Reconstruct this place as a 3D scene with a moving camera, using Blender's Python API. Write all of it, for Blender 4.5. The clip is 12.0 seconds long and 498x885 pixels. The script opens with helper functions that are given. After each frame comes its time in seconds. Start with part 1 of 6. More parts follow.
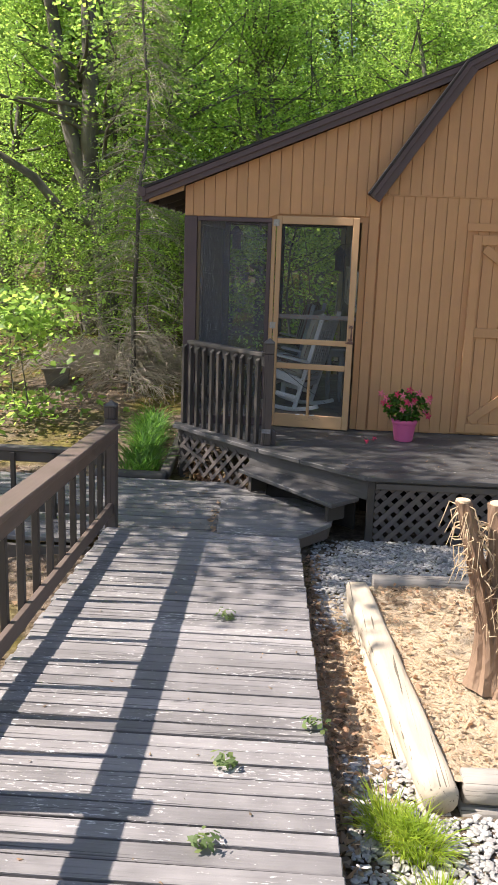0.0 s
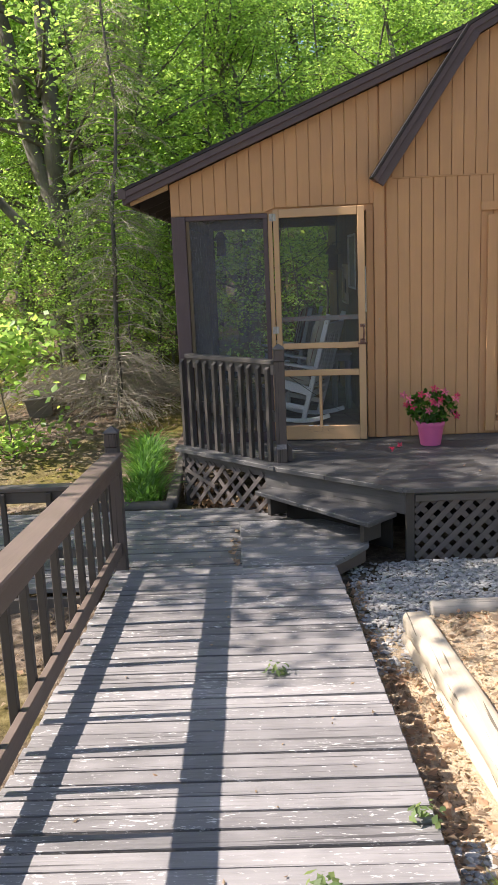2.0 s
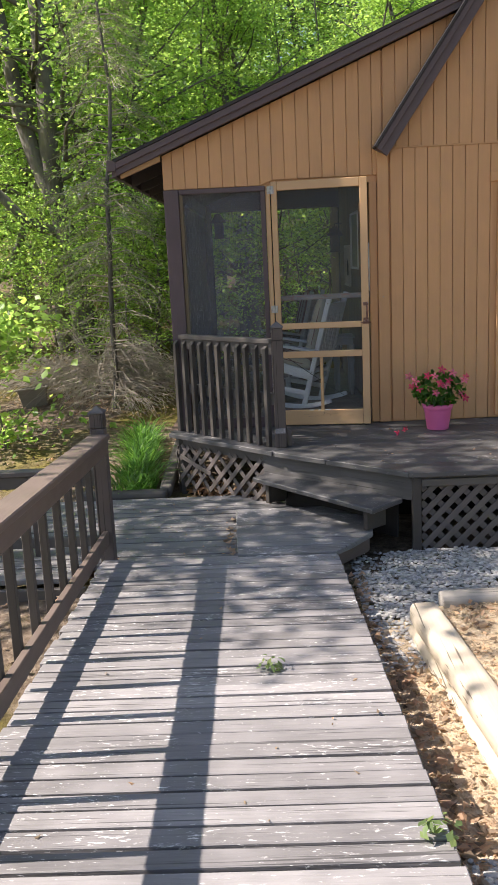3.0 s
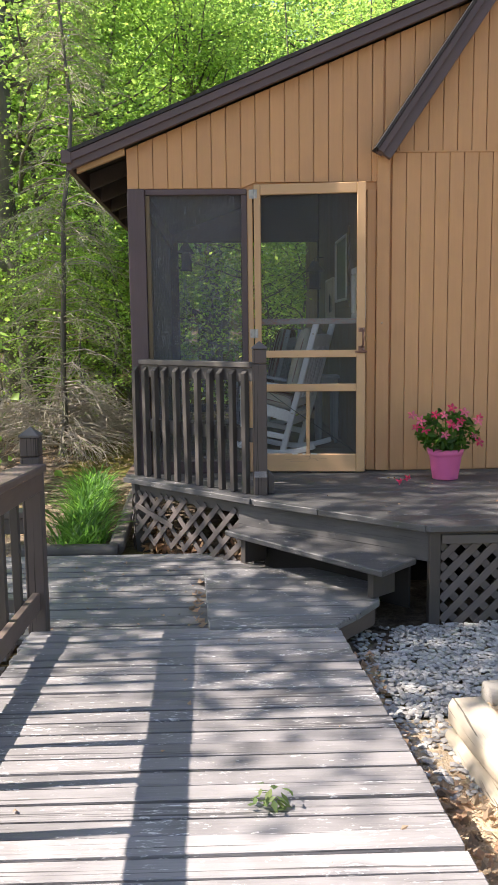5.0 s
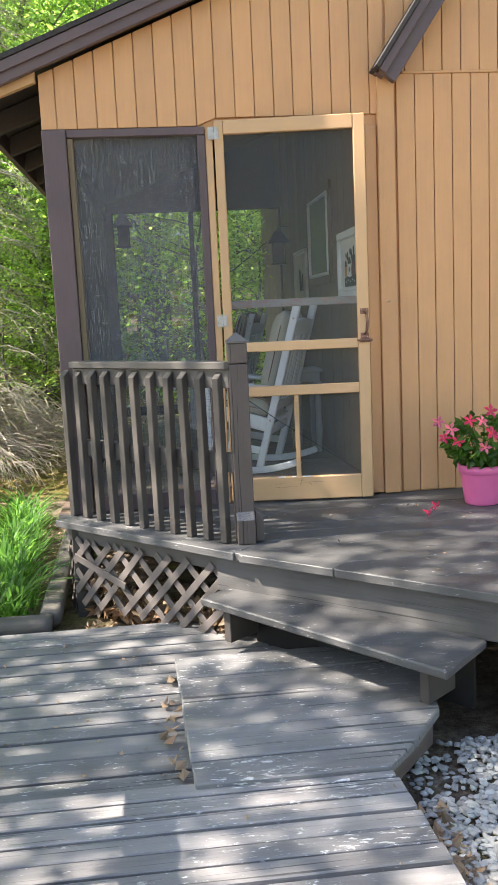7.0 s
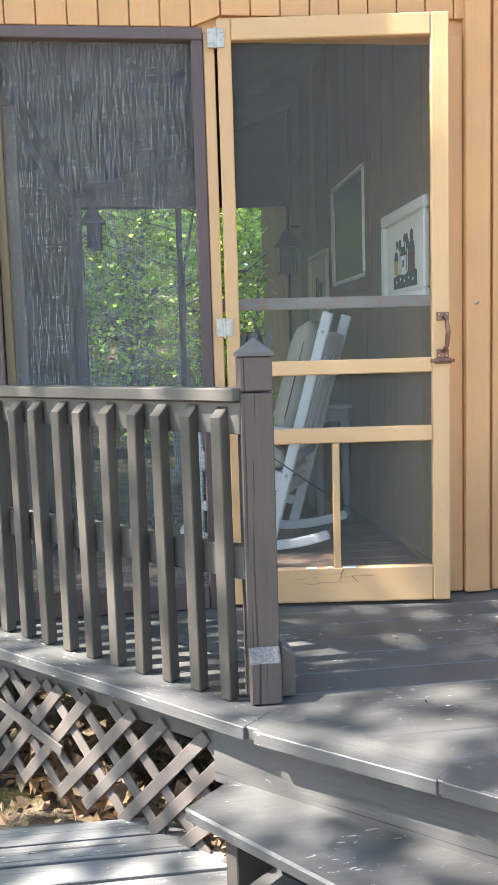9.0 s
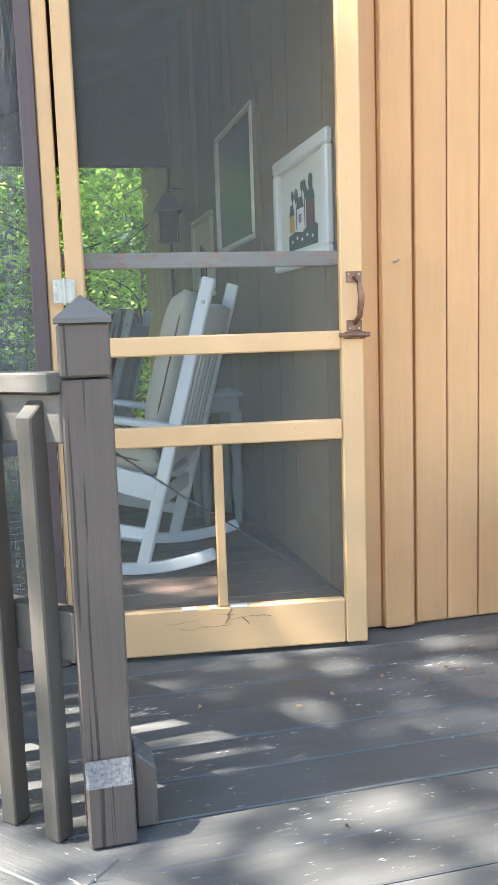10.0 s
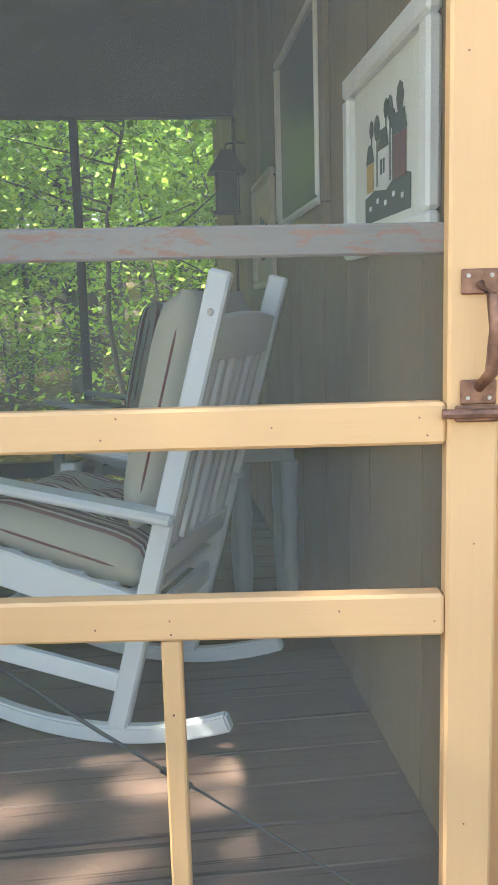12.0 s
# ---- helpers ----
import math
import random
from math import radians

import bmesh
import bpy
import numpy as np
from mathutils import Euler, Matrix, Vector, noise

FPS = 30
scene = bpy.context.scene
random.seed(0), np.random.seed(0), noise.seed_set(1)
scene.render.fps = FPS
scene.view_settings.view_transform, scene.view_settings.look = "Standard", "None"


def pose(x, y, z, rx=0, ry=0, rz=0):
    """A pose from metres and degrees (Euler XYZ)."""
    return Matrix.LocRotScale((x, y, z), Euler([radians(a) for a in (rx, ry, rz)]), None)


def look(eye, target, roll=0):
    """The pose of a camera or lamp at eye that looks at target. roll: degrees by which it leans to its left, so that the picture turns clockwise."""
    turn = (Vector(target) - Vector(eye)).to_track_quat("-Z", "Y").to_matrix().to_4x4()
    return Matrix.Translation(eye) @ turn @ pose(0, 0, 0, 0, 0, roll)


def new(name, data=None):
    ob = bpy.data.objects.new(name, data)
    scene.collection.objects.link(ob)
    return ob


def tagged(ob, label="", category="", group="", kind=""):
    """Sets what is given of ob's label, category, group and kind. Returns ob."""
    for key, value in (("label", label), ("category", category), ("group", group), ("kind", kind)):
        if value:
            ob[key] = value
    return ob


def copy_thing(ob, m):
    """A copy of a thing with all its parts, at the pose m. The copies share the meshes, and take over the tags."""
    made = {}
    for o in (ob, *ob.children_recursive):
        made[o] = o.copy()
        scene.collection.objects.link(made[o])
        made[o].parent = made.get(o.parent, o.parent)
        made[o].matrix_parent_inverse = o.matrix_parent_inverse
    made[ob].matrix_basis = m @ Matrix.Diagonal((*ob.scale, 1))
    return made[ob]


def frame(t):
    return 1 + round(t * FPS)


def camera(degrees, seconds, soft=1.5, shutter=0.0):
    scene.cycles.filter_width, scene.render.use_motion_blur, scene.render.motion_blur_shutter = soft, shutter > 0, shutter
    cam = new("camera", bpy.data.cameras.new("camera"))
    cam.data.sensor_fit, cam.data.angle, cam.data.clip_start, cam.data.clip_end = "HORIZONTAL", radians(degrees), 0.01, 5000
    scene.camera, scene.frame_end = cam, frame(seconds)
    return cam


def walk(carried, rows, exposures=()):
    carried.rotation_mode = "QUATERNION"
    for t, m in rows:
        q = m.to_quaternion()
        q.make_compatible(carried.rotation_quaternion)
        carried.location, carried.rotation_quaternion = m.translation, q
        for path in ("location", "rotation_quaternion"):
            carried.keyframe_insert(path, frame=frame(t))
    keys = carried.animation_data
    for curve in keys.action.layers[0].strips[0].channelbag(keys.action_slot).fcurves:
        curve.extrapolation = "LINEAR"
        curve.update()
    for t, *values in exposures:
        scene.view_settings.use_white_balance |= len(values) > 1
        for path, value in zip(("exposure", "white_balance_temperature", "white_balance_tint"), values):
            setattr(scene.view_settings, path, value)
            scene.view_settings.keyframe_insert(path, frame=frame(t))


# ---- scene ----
cam = camera(32.7, 12.0, 1.1)
PATH = [
    (0, (0.945, 0.041, 1.802), (0.852, 1.986, 1.345), 2.0),
    (0.5, (0.888, 0.111, 1.787), (0.8, 2.056, 1.332), 1.4),
    (1, (0.787, 0.293, 1.744), (0.686, 2.236, 1.283), 0.4),
    (1.5, (0.693, 0.551, 1.7), (0.594, 2.502, 1.27), -0.5),
    (2, (0.645, 0.794, 1.641), (0.594, 2.749, 1.223), -2.5),
    (2.5, (0.668, 0.973, 1.541), (0.613, 2.926, 1.113), -2.5),
    (2.7, (0.689, 1.037, 1.511), (0.629, 2.989, 1.079), -2.8),
    (4.3, (0.612, 1.729, 1.113), (0.595, 3.707, 0.821), -0.9),
    (4.5, (0.595, 1.863, 1.082), (0.622, 3.843, 0.799), -0.8),
    (5, (0.52, 2.28, 1.049), (0.573, 4.262, 0.786), -0.7),
    (5.5, (0.437, 2.627, 1.11), (0.533, 4.609, 0.859), -2.8),
    (6, (0.433, 3.047, 1.066), (0.552, 5.029, 0.824), -2.9),
    (6.5, (0.43, 3.408, 1.076), (0.553, 5.389, 0.826), -2.8),
    (6.7, (0.408, 3.561, 1.079), (0.573, 5.533, 0.787), -2.8),
    (8.3, (0.4, 4.915, 0.935), (0.619, 6.877, 0.617), -2.4),
    (8.5, (0.425, 5.06, 0.947), (0.654, 7.033, 0.713), -1.7),
    (9, (0.458, 5.449, 0.952), (0.687, 7.424, 0.729), -1.7),
    (9.5, (0.521, 5.805, 0.931), (0.936, 7.744, 0.676), -2.0),
    (10, (0.664, 6.175, 0.908), (1.127, 8.102, 0.645), -1.9),
    (10.5, (0.762, 6.523, 0.9), (1.229, 8.449, 0.634), -2.1),
    (11, (0.881, 6.838, 0.886), (1.343, 8.764, 0.608), -2.2),
    (11.5, (1.008, 7.107, 0.927), (1.323, 9.053, 0.592), -3.2),
    (12, (1.11, 7.391, 1.018), (1.327, 9.354, 0.704), -1.6),
]
EXPOSURES = [(0.0, 0.98, 6700, 16), (1.0, 0.88, 6700, 16), (2.0, 1.07, 6700, 16), (2.5, 1.07, 6700, 16), (4.5, 1.22, 6700, 16), (5.5, 1.7, 6750, 15), (6.5, 2.1, 6800, 13), (8.5, 2.45, 6650, 9), (9.5, 2.95, 6500, 8), (10.5, 3.05, 6450, 7), (11.3, 3.0, 6900, 8), (12.0, 3.0, 7000, 8)]
walk(cam, [(t, look(eye, target, roll)) for t, eye, target, roll in PATH], EXPOSURES)

# ---- daylight ----
SUN_TO = Vector((0.645, 0.03, -0.765)).normalized()
sky_world = bpy.data.worlds.new("sky")
scene.world = sky_world
sky_world.use_nodes = True
_nt = sky_world.node_tree
_sky = _nt.nodes.new("ShaderNodeTexSky")
_sky.sky_type = "NISHITA"
_sky.sun_disc = False
_sky.sun_elevation = radians(50)
_sky.sun_rotation = radians(-94)
_nt.links.new(_sky.outputs["Color"], _nt.nodes["Background"].inputs["Color"])
_nt.nodes["Background"].inputs["Strength"].default_value = 0.1
sun = new("sun", bpy.data.lights.new("sun", "SUN"))
sun.data.energy, sun.data.angle, sun.data.color = 5.0, radians(0.55), (1.0, 0.95, 0.87)
sun.matrix_world = look((-20, 0, 25), Vector((-20, 0, 25)) + SUN_TO)


# ---- materials ----
class Nodes:
    """A small builder for one node material."""

    def __init__(self, name):
        self.mat = bpy.data.materials.new(name)
        self.mat.use_nodes = True
        self.nt = self.mat.node_tree
        self.bsdf = self.nt.nodes["Principled BSDF"]
        self.out = self.nt.nodes["Material Output"]

    def add(self, kind, **values):
        n = self.nt.nodes.new(kind)
        for k, v in values.items():
            n.inputs[k].default_value = v
        return n

    def link(self, a, b):
        self.nt.links.new(a, b)

    def coords(self, scale=(1, 1, 1), shift=True):
        tc = self.add("ShaderNodeTexCoord")
        mp = self.add("ShaderNodeMapping")
        mp.inputs["Scale"].default_value = scale
        self.link(tc.outputs["Object"], mp.inputs["Vector"])
        if shift:
            info = self.add("ShaderNodeObjectInfo")
            mul = self.add("ShaderNodeMath")
            mul.operation = "MULTIPLY"
            mul.inputs[1].default_value = 37.0
            self.link(info.outputs["Random"], mul.inputs[0])
            self.link(mul.outputs[0], mp.inputs["Location"])
        return mp.outputs["Vector"]

    def noise(self, vec, scale, detail=4.0, rough=0.6, distort=0.0):
        n = self.add("ShaderNodeTexNoise", Scale=scale, Detail=detail, Roughness=rough, Distortion=distort)
        if vec is not None:
            self.link(vec, n.inputs["Vector"])
        return n.outputs["Fac"]

    def ramp(self, fac, *stops):
        r = self.add("ShaderNodeValToRGB")
        el = r.color_ramp.elements
        while len(el) < len(stops):
            el.new(0.5)
        for e, (p, c) in zip(el, stops):
            e.position = p
            e.color = (*c, 1.0) if not isinstance(c, (int, float)) else (c, c, c, 1.0)
        self.link(fac, r.inputs["Fac"])
        return r.outputs["Color"]

    def mix(self, fac, a, b, mode="MIX"):
        m = self.nt.nodes.new("ShaderNodeMix")
        m.data_type = "RGBA"
        m.blend_type = mode
        for v, sock in ((fac, m.inputs[0]), (a, m.inputs[6]), (b, m.inputs[7])):
            if isinstance(v, bpy.types.NodeSocket):
                self.link(v, sock)
            elif isinstance(v, (int, float)):
                sock.default_value = v
            else:
                sock.default_value = (*v, 1.0)
        return m.outputs[2]

    def bump(self, height, strength=0.3, distance=0.004):
        b = self.add("ShaderNodeBump", Strength=strength, Distance=distance)
        self.link(height, b.inputs["Height"])
        self.link(b.outputs["Normal"], self.bsdf.inputs["Normal"])

    def done(self, color=None, rough=0.7, metal=0.0, spec=0.4):
        if isinstance(color, bpy.types.NodeSocket):
            self.link(color, self.bsdf.inputs["Base Color"])
        elif color is not None:
            self.bsdf.inputs["Base Color"].default_value = (*color, 1.0)
        if isinstance(rough, bpy.types.NodeSocket):
            self.link(rough, self.bsdf.inputs["Roughness"])
        else:
            self.bsdf.inputs["Roughness"].default_value = rough
        self.bsdf.inputs["Metallic"].default_value = metal
        self.bsdf.inputs["Specular IOR Level"].default_value = spec
        return self.mat


def scaled(c, k):
    return tuple(min(1.0, v * k) for v in c)


def wood(name, color, worn=None, amount=0.0, along="x", rough=0.6, tint=0.18, relief=0.35, spec=0.4, cracks=0.0, pieces=(0.86, 1.08)):
    """Painted or stained wood: grain along one axis, a change of tone from piece to piece, flaked spots."""
    n = Nodes(name)
    st = {"x": (1.2, 22, 22), "y": (22, 1.2, 22), "z": (22, 22, 1.2)}[along]
    grain_v = n.coords(st)
    plain_v = n.coords((1, 1, 1))
    grain = n.noise(grain_v, 3.0, 6.0, 0.65, 0.6)
    blot = n.noise(plain_v, 3.5, 3.0, 0.55)
    c = n.ramp(grain, (0.25, scaled(color, 1 - tint * 1.3)), (0.55, color), (0.85, scaled(color, 1 + tint)))
    c = n.mix(0.55, c, n.ramp(blot, (0.3, scaled(color, 1 - 1.3 * tint)), (0.7, scaled(color, 1 + 0.95 * tint))))
    info = n.add("ShaderNodeObjectInfo")
    c = n.mix(1.0, c, n.ramp(info.outputs["Random"], (0.0, pieces[0]), (1.0, pieces[1])), "MULTIPLY")
    if worn:
        flake_v = n.coords({"x": (16, 60, 60), "y": (60, 16, 60), "z": (60, 60, 16)}[along])
        flake = n.noise(flake_v, 1.3, 8.0, 0.72, 0.3)
        patch = n.noise(plain_v, 1.6, 2.0, 0.5)
        both = n.add("ShaderNodeMath")
        both.operation = "MULTIPLY_ADD"
        both.inputs[1].default_value = 0.28
        n.link(patch, both.inputs[0])
        n.link(flake, both.inputs[2])
        mask = n.ramp(both.outputs[0], (0.86 - amount, 0.0), (0.90 - amount, 1.0))
        c = n.mix(mask, c, worn)
    if cracks:
        crack_v = n.coords({"x": (1.1, 75, 75), "y": (75, 1.1, 75), "z": (75, 75, 1.1)}[along])
        line = n.noise(crack_v, 1.0, 3.0, 0.5, 0.4)
        c = n.mix(n.ramp(line, (0.64 - cracks, 0.0), (0.68 - cracks, 0.85)), c, scaled(color, 0.22))
    n.bump(grain, relief, 0.003)
    return n.done(c, n.ramp(blot, (0.3, rough - 0.1), (0.7, rough + 0.12)), 0.0, spec)


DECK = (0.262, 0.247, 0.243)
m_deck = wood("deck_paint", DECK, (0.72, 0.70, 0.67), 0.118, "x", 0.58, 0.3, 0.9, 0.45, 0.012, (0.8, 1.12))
# porch and step paint toned down to make up for shade missing there
m_porch_deck = wood("porch_deck_shaded_paint", (0.089, 0.087, 0.085), (0.5, 0.48, 0.46), 0.09, "x", 0.5, 0.25, 0.5, 0.45, 0.0, (0.92, 1.05))
m_step = wood("step_shaded_paint", (0.094, 0.091, 0.09), (0.46, 0.44, 0.42), 0.1, "x", 0.55, 0.25, 0.7, 0.45, 0.0)
m_platform = wood("platform_paint", (0.20, 0.192, 0.188), (0.6, 0.58, 0.56), 0.1, "x", 0.6, 0.28, 0.8, 0.4, 0.01)
m_planter = wood("planter_wood", (0.26, 0.22, 0.18), (0.34, 0.3, 0.26), 0.0, "x", 0.85, 0.25, 0.8, 0.2)
m_riser = wood("riser_paint", (0.10, 0.094, 0.09), (0.3, 0.28, 0.26), 0.03, "x", 0.6, 0.3, 0.6, 0.4, 0.03)
# light is toned into the rail stain: ramp rails paler, uprights darker
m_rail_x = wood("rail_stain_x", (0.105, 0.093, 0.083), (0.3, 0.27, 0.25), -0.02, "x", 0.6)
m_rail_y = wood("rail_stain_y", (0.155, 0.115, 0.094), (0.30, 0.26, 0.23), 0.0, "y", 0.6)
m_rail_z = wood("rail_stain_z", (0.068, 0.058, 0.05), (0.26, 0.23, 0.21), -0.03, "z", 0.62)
m_inner_floor = wood("porch_floor_stain", (0.15, 0.102, 0.08), (0.3, 0.24, 0.2), 0.0, "x", 0.5, 0.25, 0.4, 0.45, 0.02)
m_post = wood("post_stain", (0.10, 0.078, 0.068), (0.26, 0.23, 0.21), -0.02, "z", 0.62, 0.15, 0.6, 0.4, 0.045)
m_cap = wood("cap_stain", (0.115, 0.105, 0.10), None, 0, "x", 0.55, 0.15)
m_trim = wood("trim_paint", (0.105, 0.072, 0.074), (0.3, 0.27, 0.26), -0.04, "z", 0.55)
m_fascia = wood("fascia_paint", (0.115, 0.08, 0.08), (0.33, 0.3, 0.3), 0.0, "x", 0.5)
m_siding = wood("siding_paint", (0.57, 0.306, 0.143), (0.33, 0.18, 0.09), -0.02, "z", 0.62, 0.09, 0.4, 0.4, 0.0, (0.955, 1.03))
m_door = wood("door_paint", (0.56, 0.345, 0.18), (0.42, 0.26, 0.14), -0.04, "z", 0.5, 0.05, 0.18)
m_door_x = wood("door_paint_x", (0.56, 0.345, 0.18), (0.42, 0.26, 0.14), -0.03, "x", 0.5, 0.05, 0.18)
m_inner = wood("inner_panel_stain", (0.19, 0.135, 0.075), None, 0, "z", 0.6, 0.2)
# one dark brown tone for porch ceiling, beams, frames and lanterns
m_inner_y = wood("inner_beam_dark", (0.07, 0.06, 0.055), None, 0, "y", 0.7, 0.2)
m_bar = wood("weathered_bar", (0.22, 0.20, 0.19), (0.27, 0.16, 0.125), 0.2, "x", 0.7)
m_white = wood("white_chair_paint", (0.66, 0.70, 0.735), (0.5, 0.52, 0.52), -0.06, "z", 0.45, 0.03, 0.12)
m_timber = wood("weathered_timber", (0.50, 0.43, 0.335), (0.40, 0.31, 0.21), -0.02, "y", 0.85, 0.16, 0.7, 0.2, 0.01)
m_timber_x = wood("weathered_timber_x", (0.36, 0.33, 0.29), (0.22, 0.18, 0.14), 0.02, "x", 0.85, 0.22, 0.9, 0.2, 0.03)
m_dark_timber = wood("dark_timber", (0.13, 0.115, 0.10), (0.25, 0.22, 0.2), 0.0, "x", 0.85, 0.3, 0.8, 0.2)
m_lattice = wood("lattice_stain", (0.125, 0.105, 0.095), (0.25, 0.22, 0.2), -0.03, "x", 0.65)
m_grey_table = wood("grey_table_paint", (0.3, 0.31, 0.31), None, 0, "z", 0.5, 0.1)


def plain(name, color, rough=0.5, metal=0.0, vary=0.12, scale=12.0, bump=0.1):
    n = Nodes(name)
    f = n.noise(n.coords(), scale, 5.0)
    n.bump(f, bump, 0.002)
    return n.done(n.ramp(f, (0.3, scaled(color, 1 - vary)), (0.7, scaled(color, 1 + vary))), rough, metal)


m_pot = plain("pink_plastic", (0.78, 0.16, 0.36), 0.45, 0, 0.05, 6, 0.03)
m_soil = plain("potting_soil", (0.05, 0.035, 0.025), 0.95, 0, 0.3, 60, 0.8)
m_rust = plain("rusted_iron", (0.23, 0.12, 0.085), 0.55, 0.5, 0.45, 45, 0.5)
m_steel = plain("worn_steel", (0.42, 0.40, 0.37), 0.45, 0.4, 0.25, 40, 0.2)
m_cable = plain("dark_cable", (0.05, 0.05, 0.05), 0.5, 0.3)
m_shingle = plain("asphalt_shingle", (0.04, 0.036, 0.036), 0.9, 0, 0.4, 80, 0.8)
m_glass_dark = plain("dark_pane", (0.02, 0.024, 0.028), 0.3, 0, 0.1, 2, 0.0)
m_frame_white = plain("white_frame_paint", (0.7, 0.72, 0.7), 0.5, 0, 0.05, 20, 0.05)
m_cream = plain("cream_paint", (0.62, 0.58, 0.45), 0.6, 0, 0.05, 20, 0.05)
m_art_paper = plain("art_paper", (0.66, 0.68, 0.62), 0.7, 0, 0.03, 20, 0.0)
m_art_green = plain("art_dark_green", (0.04, 0.06, 0.045), 0.7, 0, 0.1)
m_art_yellow = plain("art_ochre", (0.42, 0.27, 0.06), 0.7, 0, 0.1)
m_art_red = plain("art_maroon", (0.13, 0.045, 0.04), 0.7, 0, 0.1)
m_cut = plain("cut_wood", (0.62, 0.47, 0.30), 0.8, 0, 0.2, 30, 0.3)
m_block_cap = plain("worn_cap_paint", (0.095, 0.093, 0.098), 0.6, 0, 0.55, 150, 0.9)
# near-black for sheets that paint shade under the deck, and for door cracks
m_shade_crack = plain("shade_and_crack_black", (0.02, 0.017, 0.015), 0.95)


def screen_mesh(name, cover, streak, dust):
    """Fly screen: fine woven mesh, mostly open, with dusty streaks."""
    n = Nodes(name)
    v = n.coords((260, 1, 6.5), False)
    f = n.noise(v, 1.5, 5.0, 0.6)
    v2 = n.coords((6.5, 1, 170), False)
    f2 = n.noise(v2, 1.5, 3.0, 0.6)
    wire = n.add("ShaderNodeBsdfDiffuse")
    wire.inputs["Color"].default_value = (*dust, 1)
    hole = n.add("ShaderNodeBsdfTransparent")
    m = n.add("ShaderNodeMixShader")
    both = n.mix(0.3, n.ramp(f, (0.40, cover - streak), (0.62, cover + streak)), n.ramp(f2, (0.40, cover - streak), (0.62, cover + streak)))
    n.link(both, m.inputs[0])
    n.link(hole.outputs[0], m.inputs[1])
    n.link(wire.outputs[0], m.inputs[2])
    n.link(m.outputs[0], n.out.inputs["Surface"])
    return n.mat


m_screen = screen_mesh("fly_screen", 0.235, 0.02, (0.215, 0.225, 0.22))
m_screen_old = screen_mesh("dusty_fly_screen", 0.33, 0.30, (0.28, 0.28, 0.29))


def leafy(name, color, glow, rough=0.5, spread=0.35):
    """Leaf: diffuse and translucent, each leaf of its own tone."""
    n = Nodes(name)
    geo = n.add("ShaderNodeNewGeometry")
    c = n.ramp(geo.outputs["Random Per Island"], (0.0, scaled(color, 1 - spread)), (0.6, color), (1.0, (color[0] * 1.4, color[1] * 1.2, color[2] * 1.1)))
    g = n.ramp(geo.outputs["Random Per Island"], (0.0, scaled(glow, 1 - spread)), (0.6, glow), (1.0, (glow[0] * 1.4, glow[1] * 1.15, glow[2])))
    n.done(c, rough, 0, 0.35)
    tr = n.add("ShaderNodeBsdfTranslucent")
    n.link(g, tr.inputs["Color"])
    m = n.add("ShaderNodeMixShader")
    m.inputs[0].default_value = 0.58
    n.link(n.bsdf.outputs[0], m.inputs[1])
    n.link(tr.outputs[0], m.inputs[2])
    n.link(m.outputs[0], n.out.inputs["Surface"])
    return n.mat


m_leaf = leafy("tree_leaf", (0.175, 0.32, 0.07), (0.50, 0.77, 0.165), 0.4, 0.55)
m_lily = leafy("lily_leaf", (0.085, 0.21, 0.04), (0.2, 0.43, 0.07))
m_weed = leafy("weed_leaf", (0.21, 0.30, 0.12), (0.2, 0.3, 0.1))
m_lime_grass = leafy("lime_grass_blade", (0.30, 0.42, 0.05), (0.5, 0.65, 0.1))
m_pot_leaf = leafy("pot_plant_leaf", (0.045, 0.12, 0.02), (0.12, 0.3, 0.04), 0.35)
m_petal = leafy("pink_petal", (0.75, 0.06, 0.18), (0.85, 0.12, 0.25), 0.5, 0.2)
m_petal_pale = leafy("pale_pink_petal", (0.85, 0.22, 0.36), (0.9, 0.3, 0.42), 0.5, 0.2)
m_litter = leafy("dry_leaf", (0.50, 0.38, 0.265), (0.42, 0.30, 0.19), 0.8, 0.6)
m_chip_bits = leafy("chip_bit", (0.72, 0.58, 0.41), (0.5, 0.38, 0.24), 0.9, 0.45)
m_twig = plain("grey_twig", (0.36, 0.31, 0.25), 0.85, 0, 0.3, 10, 0.2)


def bark_material(name, color, light):
    n = Nodes(name)
    v = n.coords((9, 9, 1.6))
    f = n.noise(v, 2.2, 7.0, 0.7, 0.8)
    g = n.noise(n.coords(), 2.0, 3.0)
    c = n.mix(0.5, n.ramp(f, (0.3, scaled(color, 0.5)), (0.6, color), (0.8, light)), n.ramp(g, (0.35, scaled(color, 0.7)), (0.7, light)))
    n.bump(f, 0.8, 0.02)
    return n.done(c, 0.9, 0, 0.2)


m_bark = bark_material("tree_bark", (0.14, 0.125, 0.105), (0.27, 0.25, 0.22))
m_stump_bark = bark_material("stump_bark", (0.30, 0.19, 0.125), (0.50, 0.37, 0.26))


def stone_material():
    n = Nodes("gravel_stone")
    geo = n.add("ShaderNodeNewGeometry")
    c = n.ramp(geo.outputs["Random Per Island"], (0.0, (0.29, 0.27, 0.245)), (0.5, (0.44, 0.42, 0.385)), (0.85, (0.54, 0.52, 0.48)), (1.0, (0.64, 0.62, 0.57)))
    f = n.noise(n.coords((1, 1, 1), False), 60, 4.0)
    c = n.mix(0.3, c, n.ramp(f, (0.3, 0.15), (0.7, 0.4)))
    n.bump(f, 0.3, 0.003)
    return n.done(c, 0.75)


m_stone = stone_material()


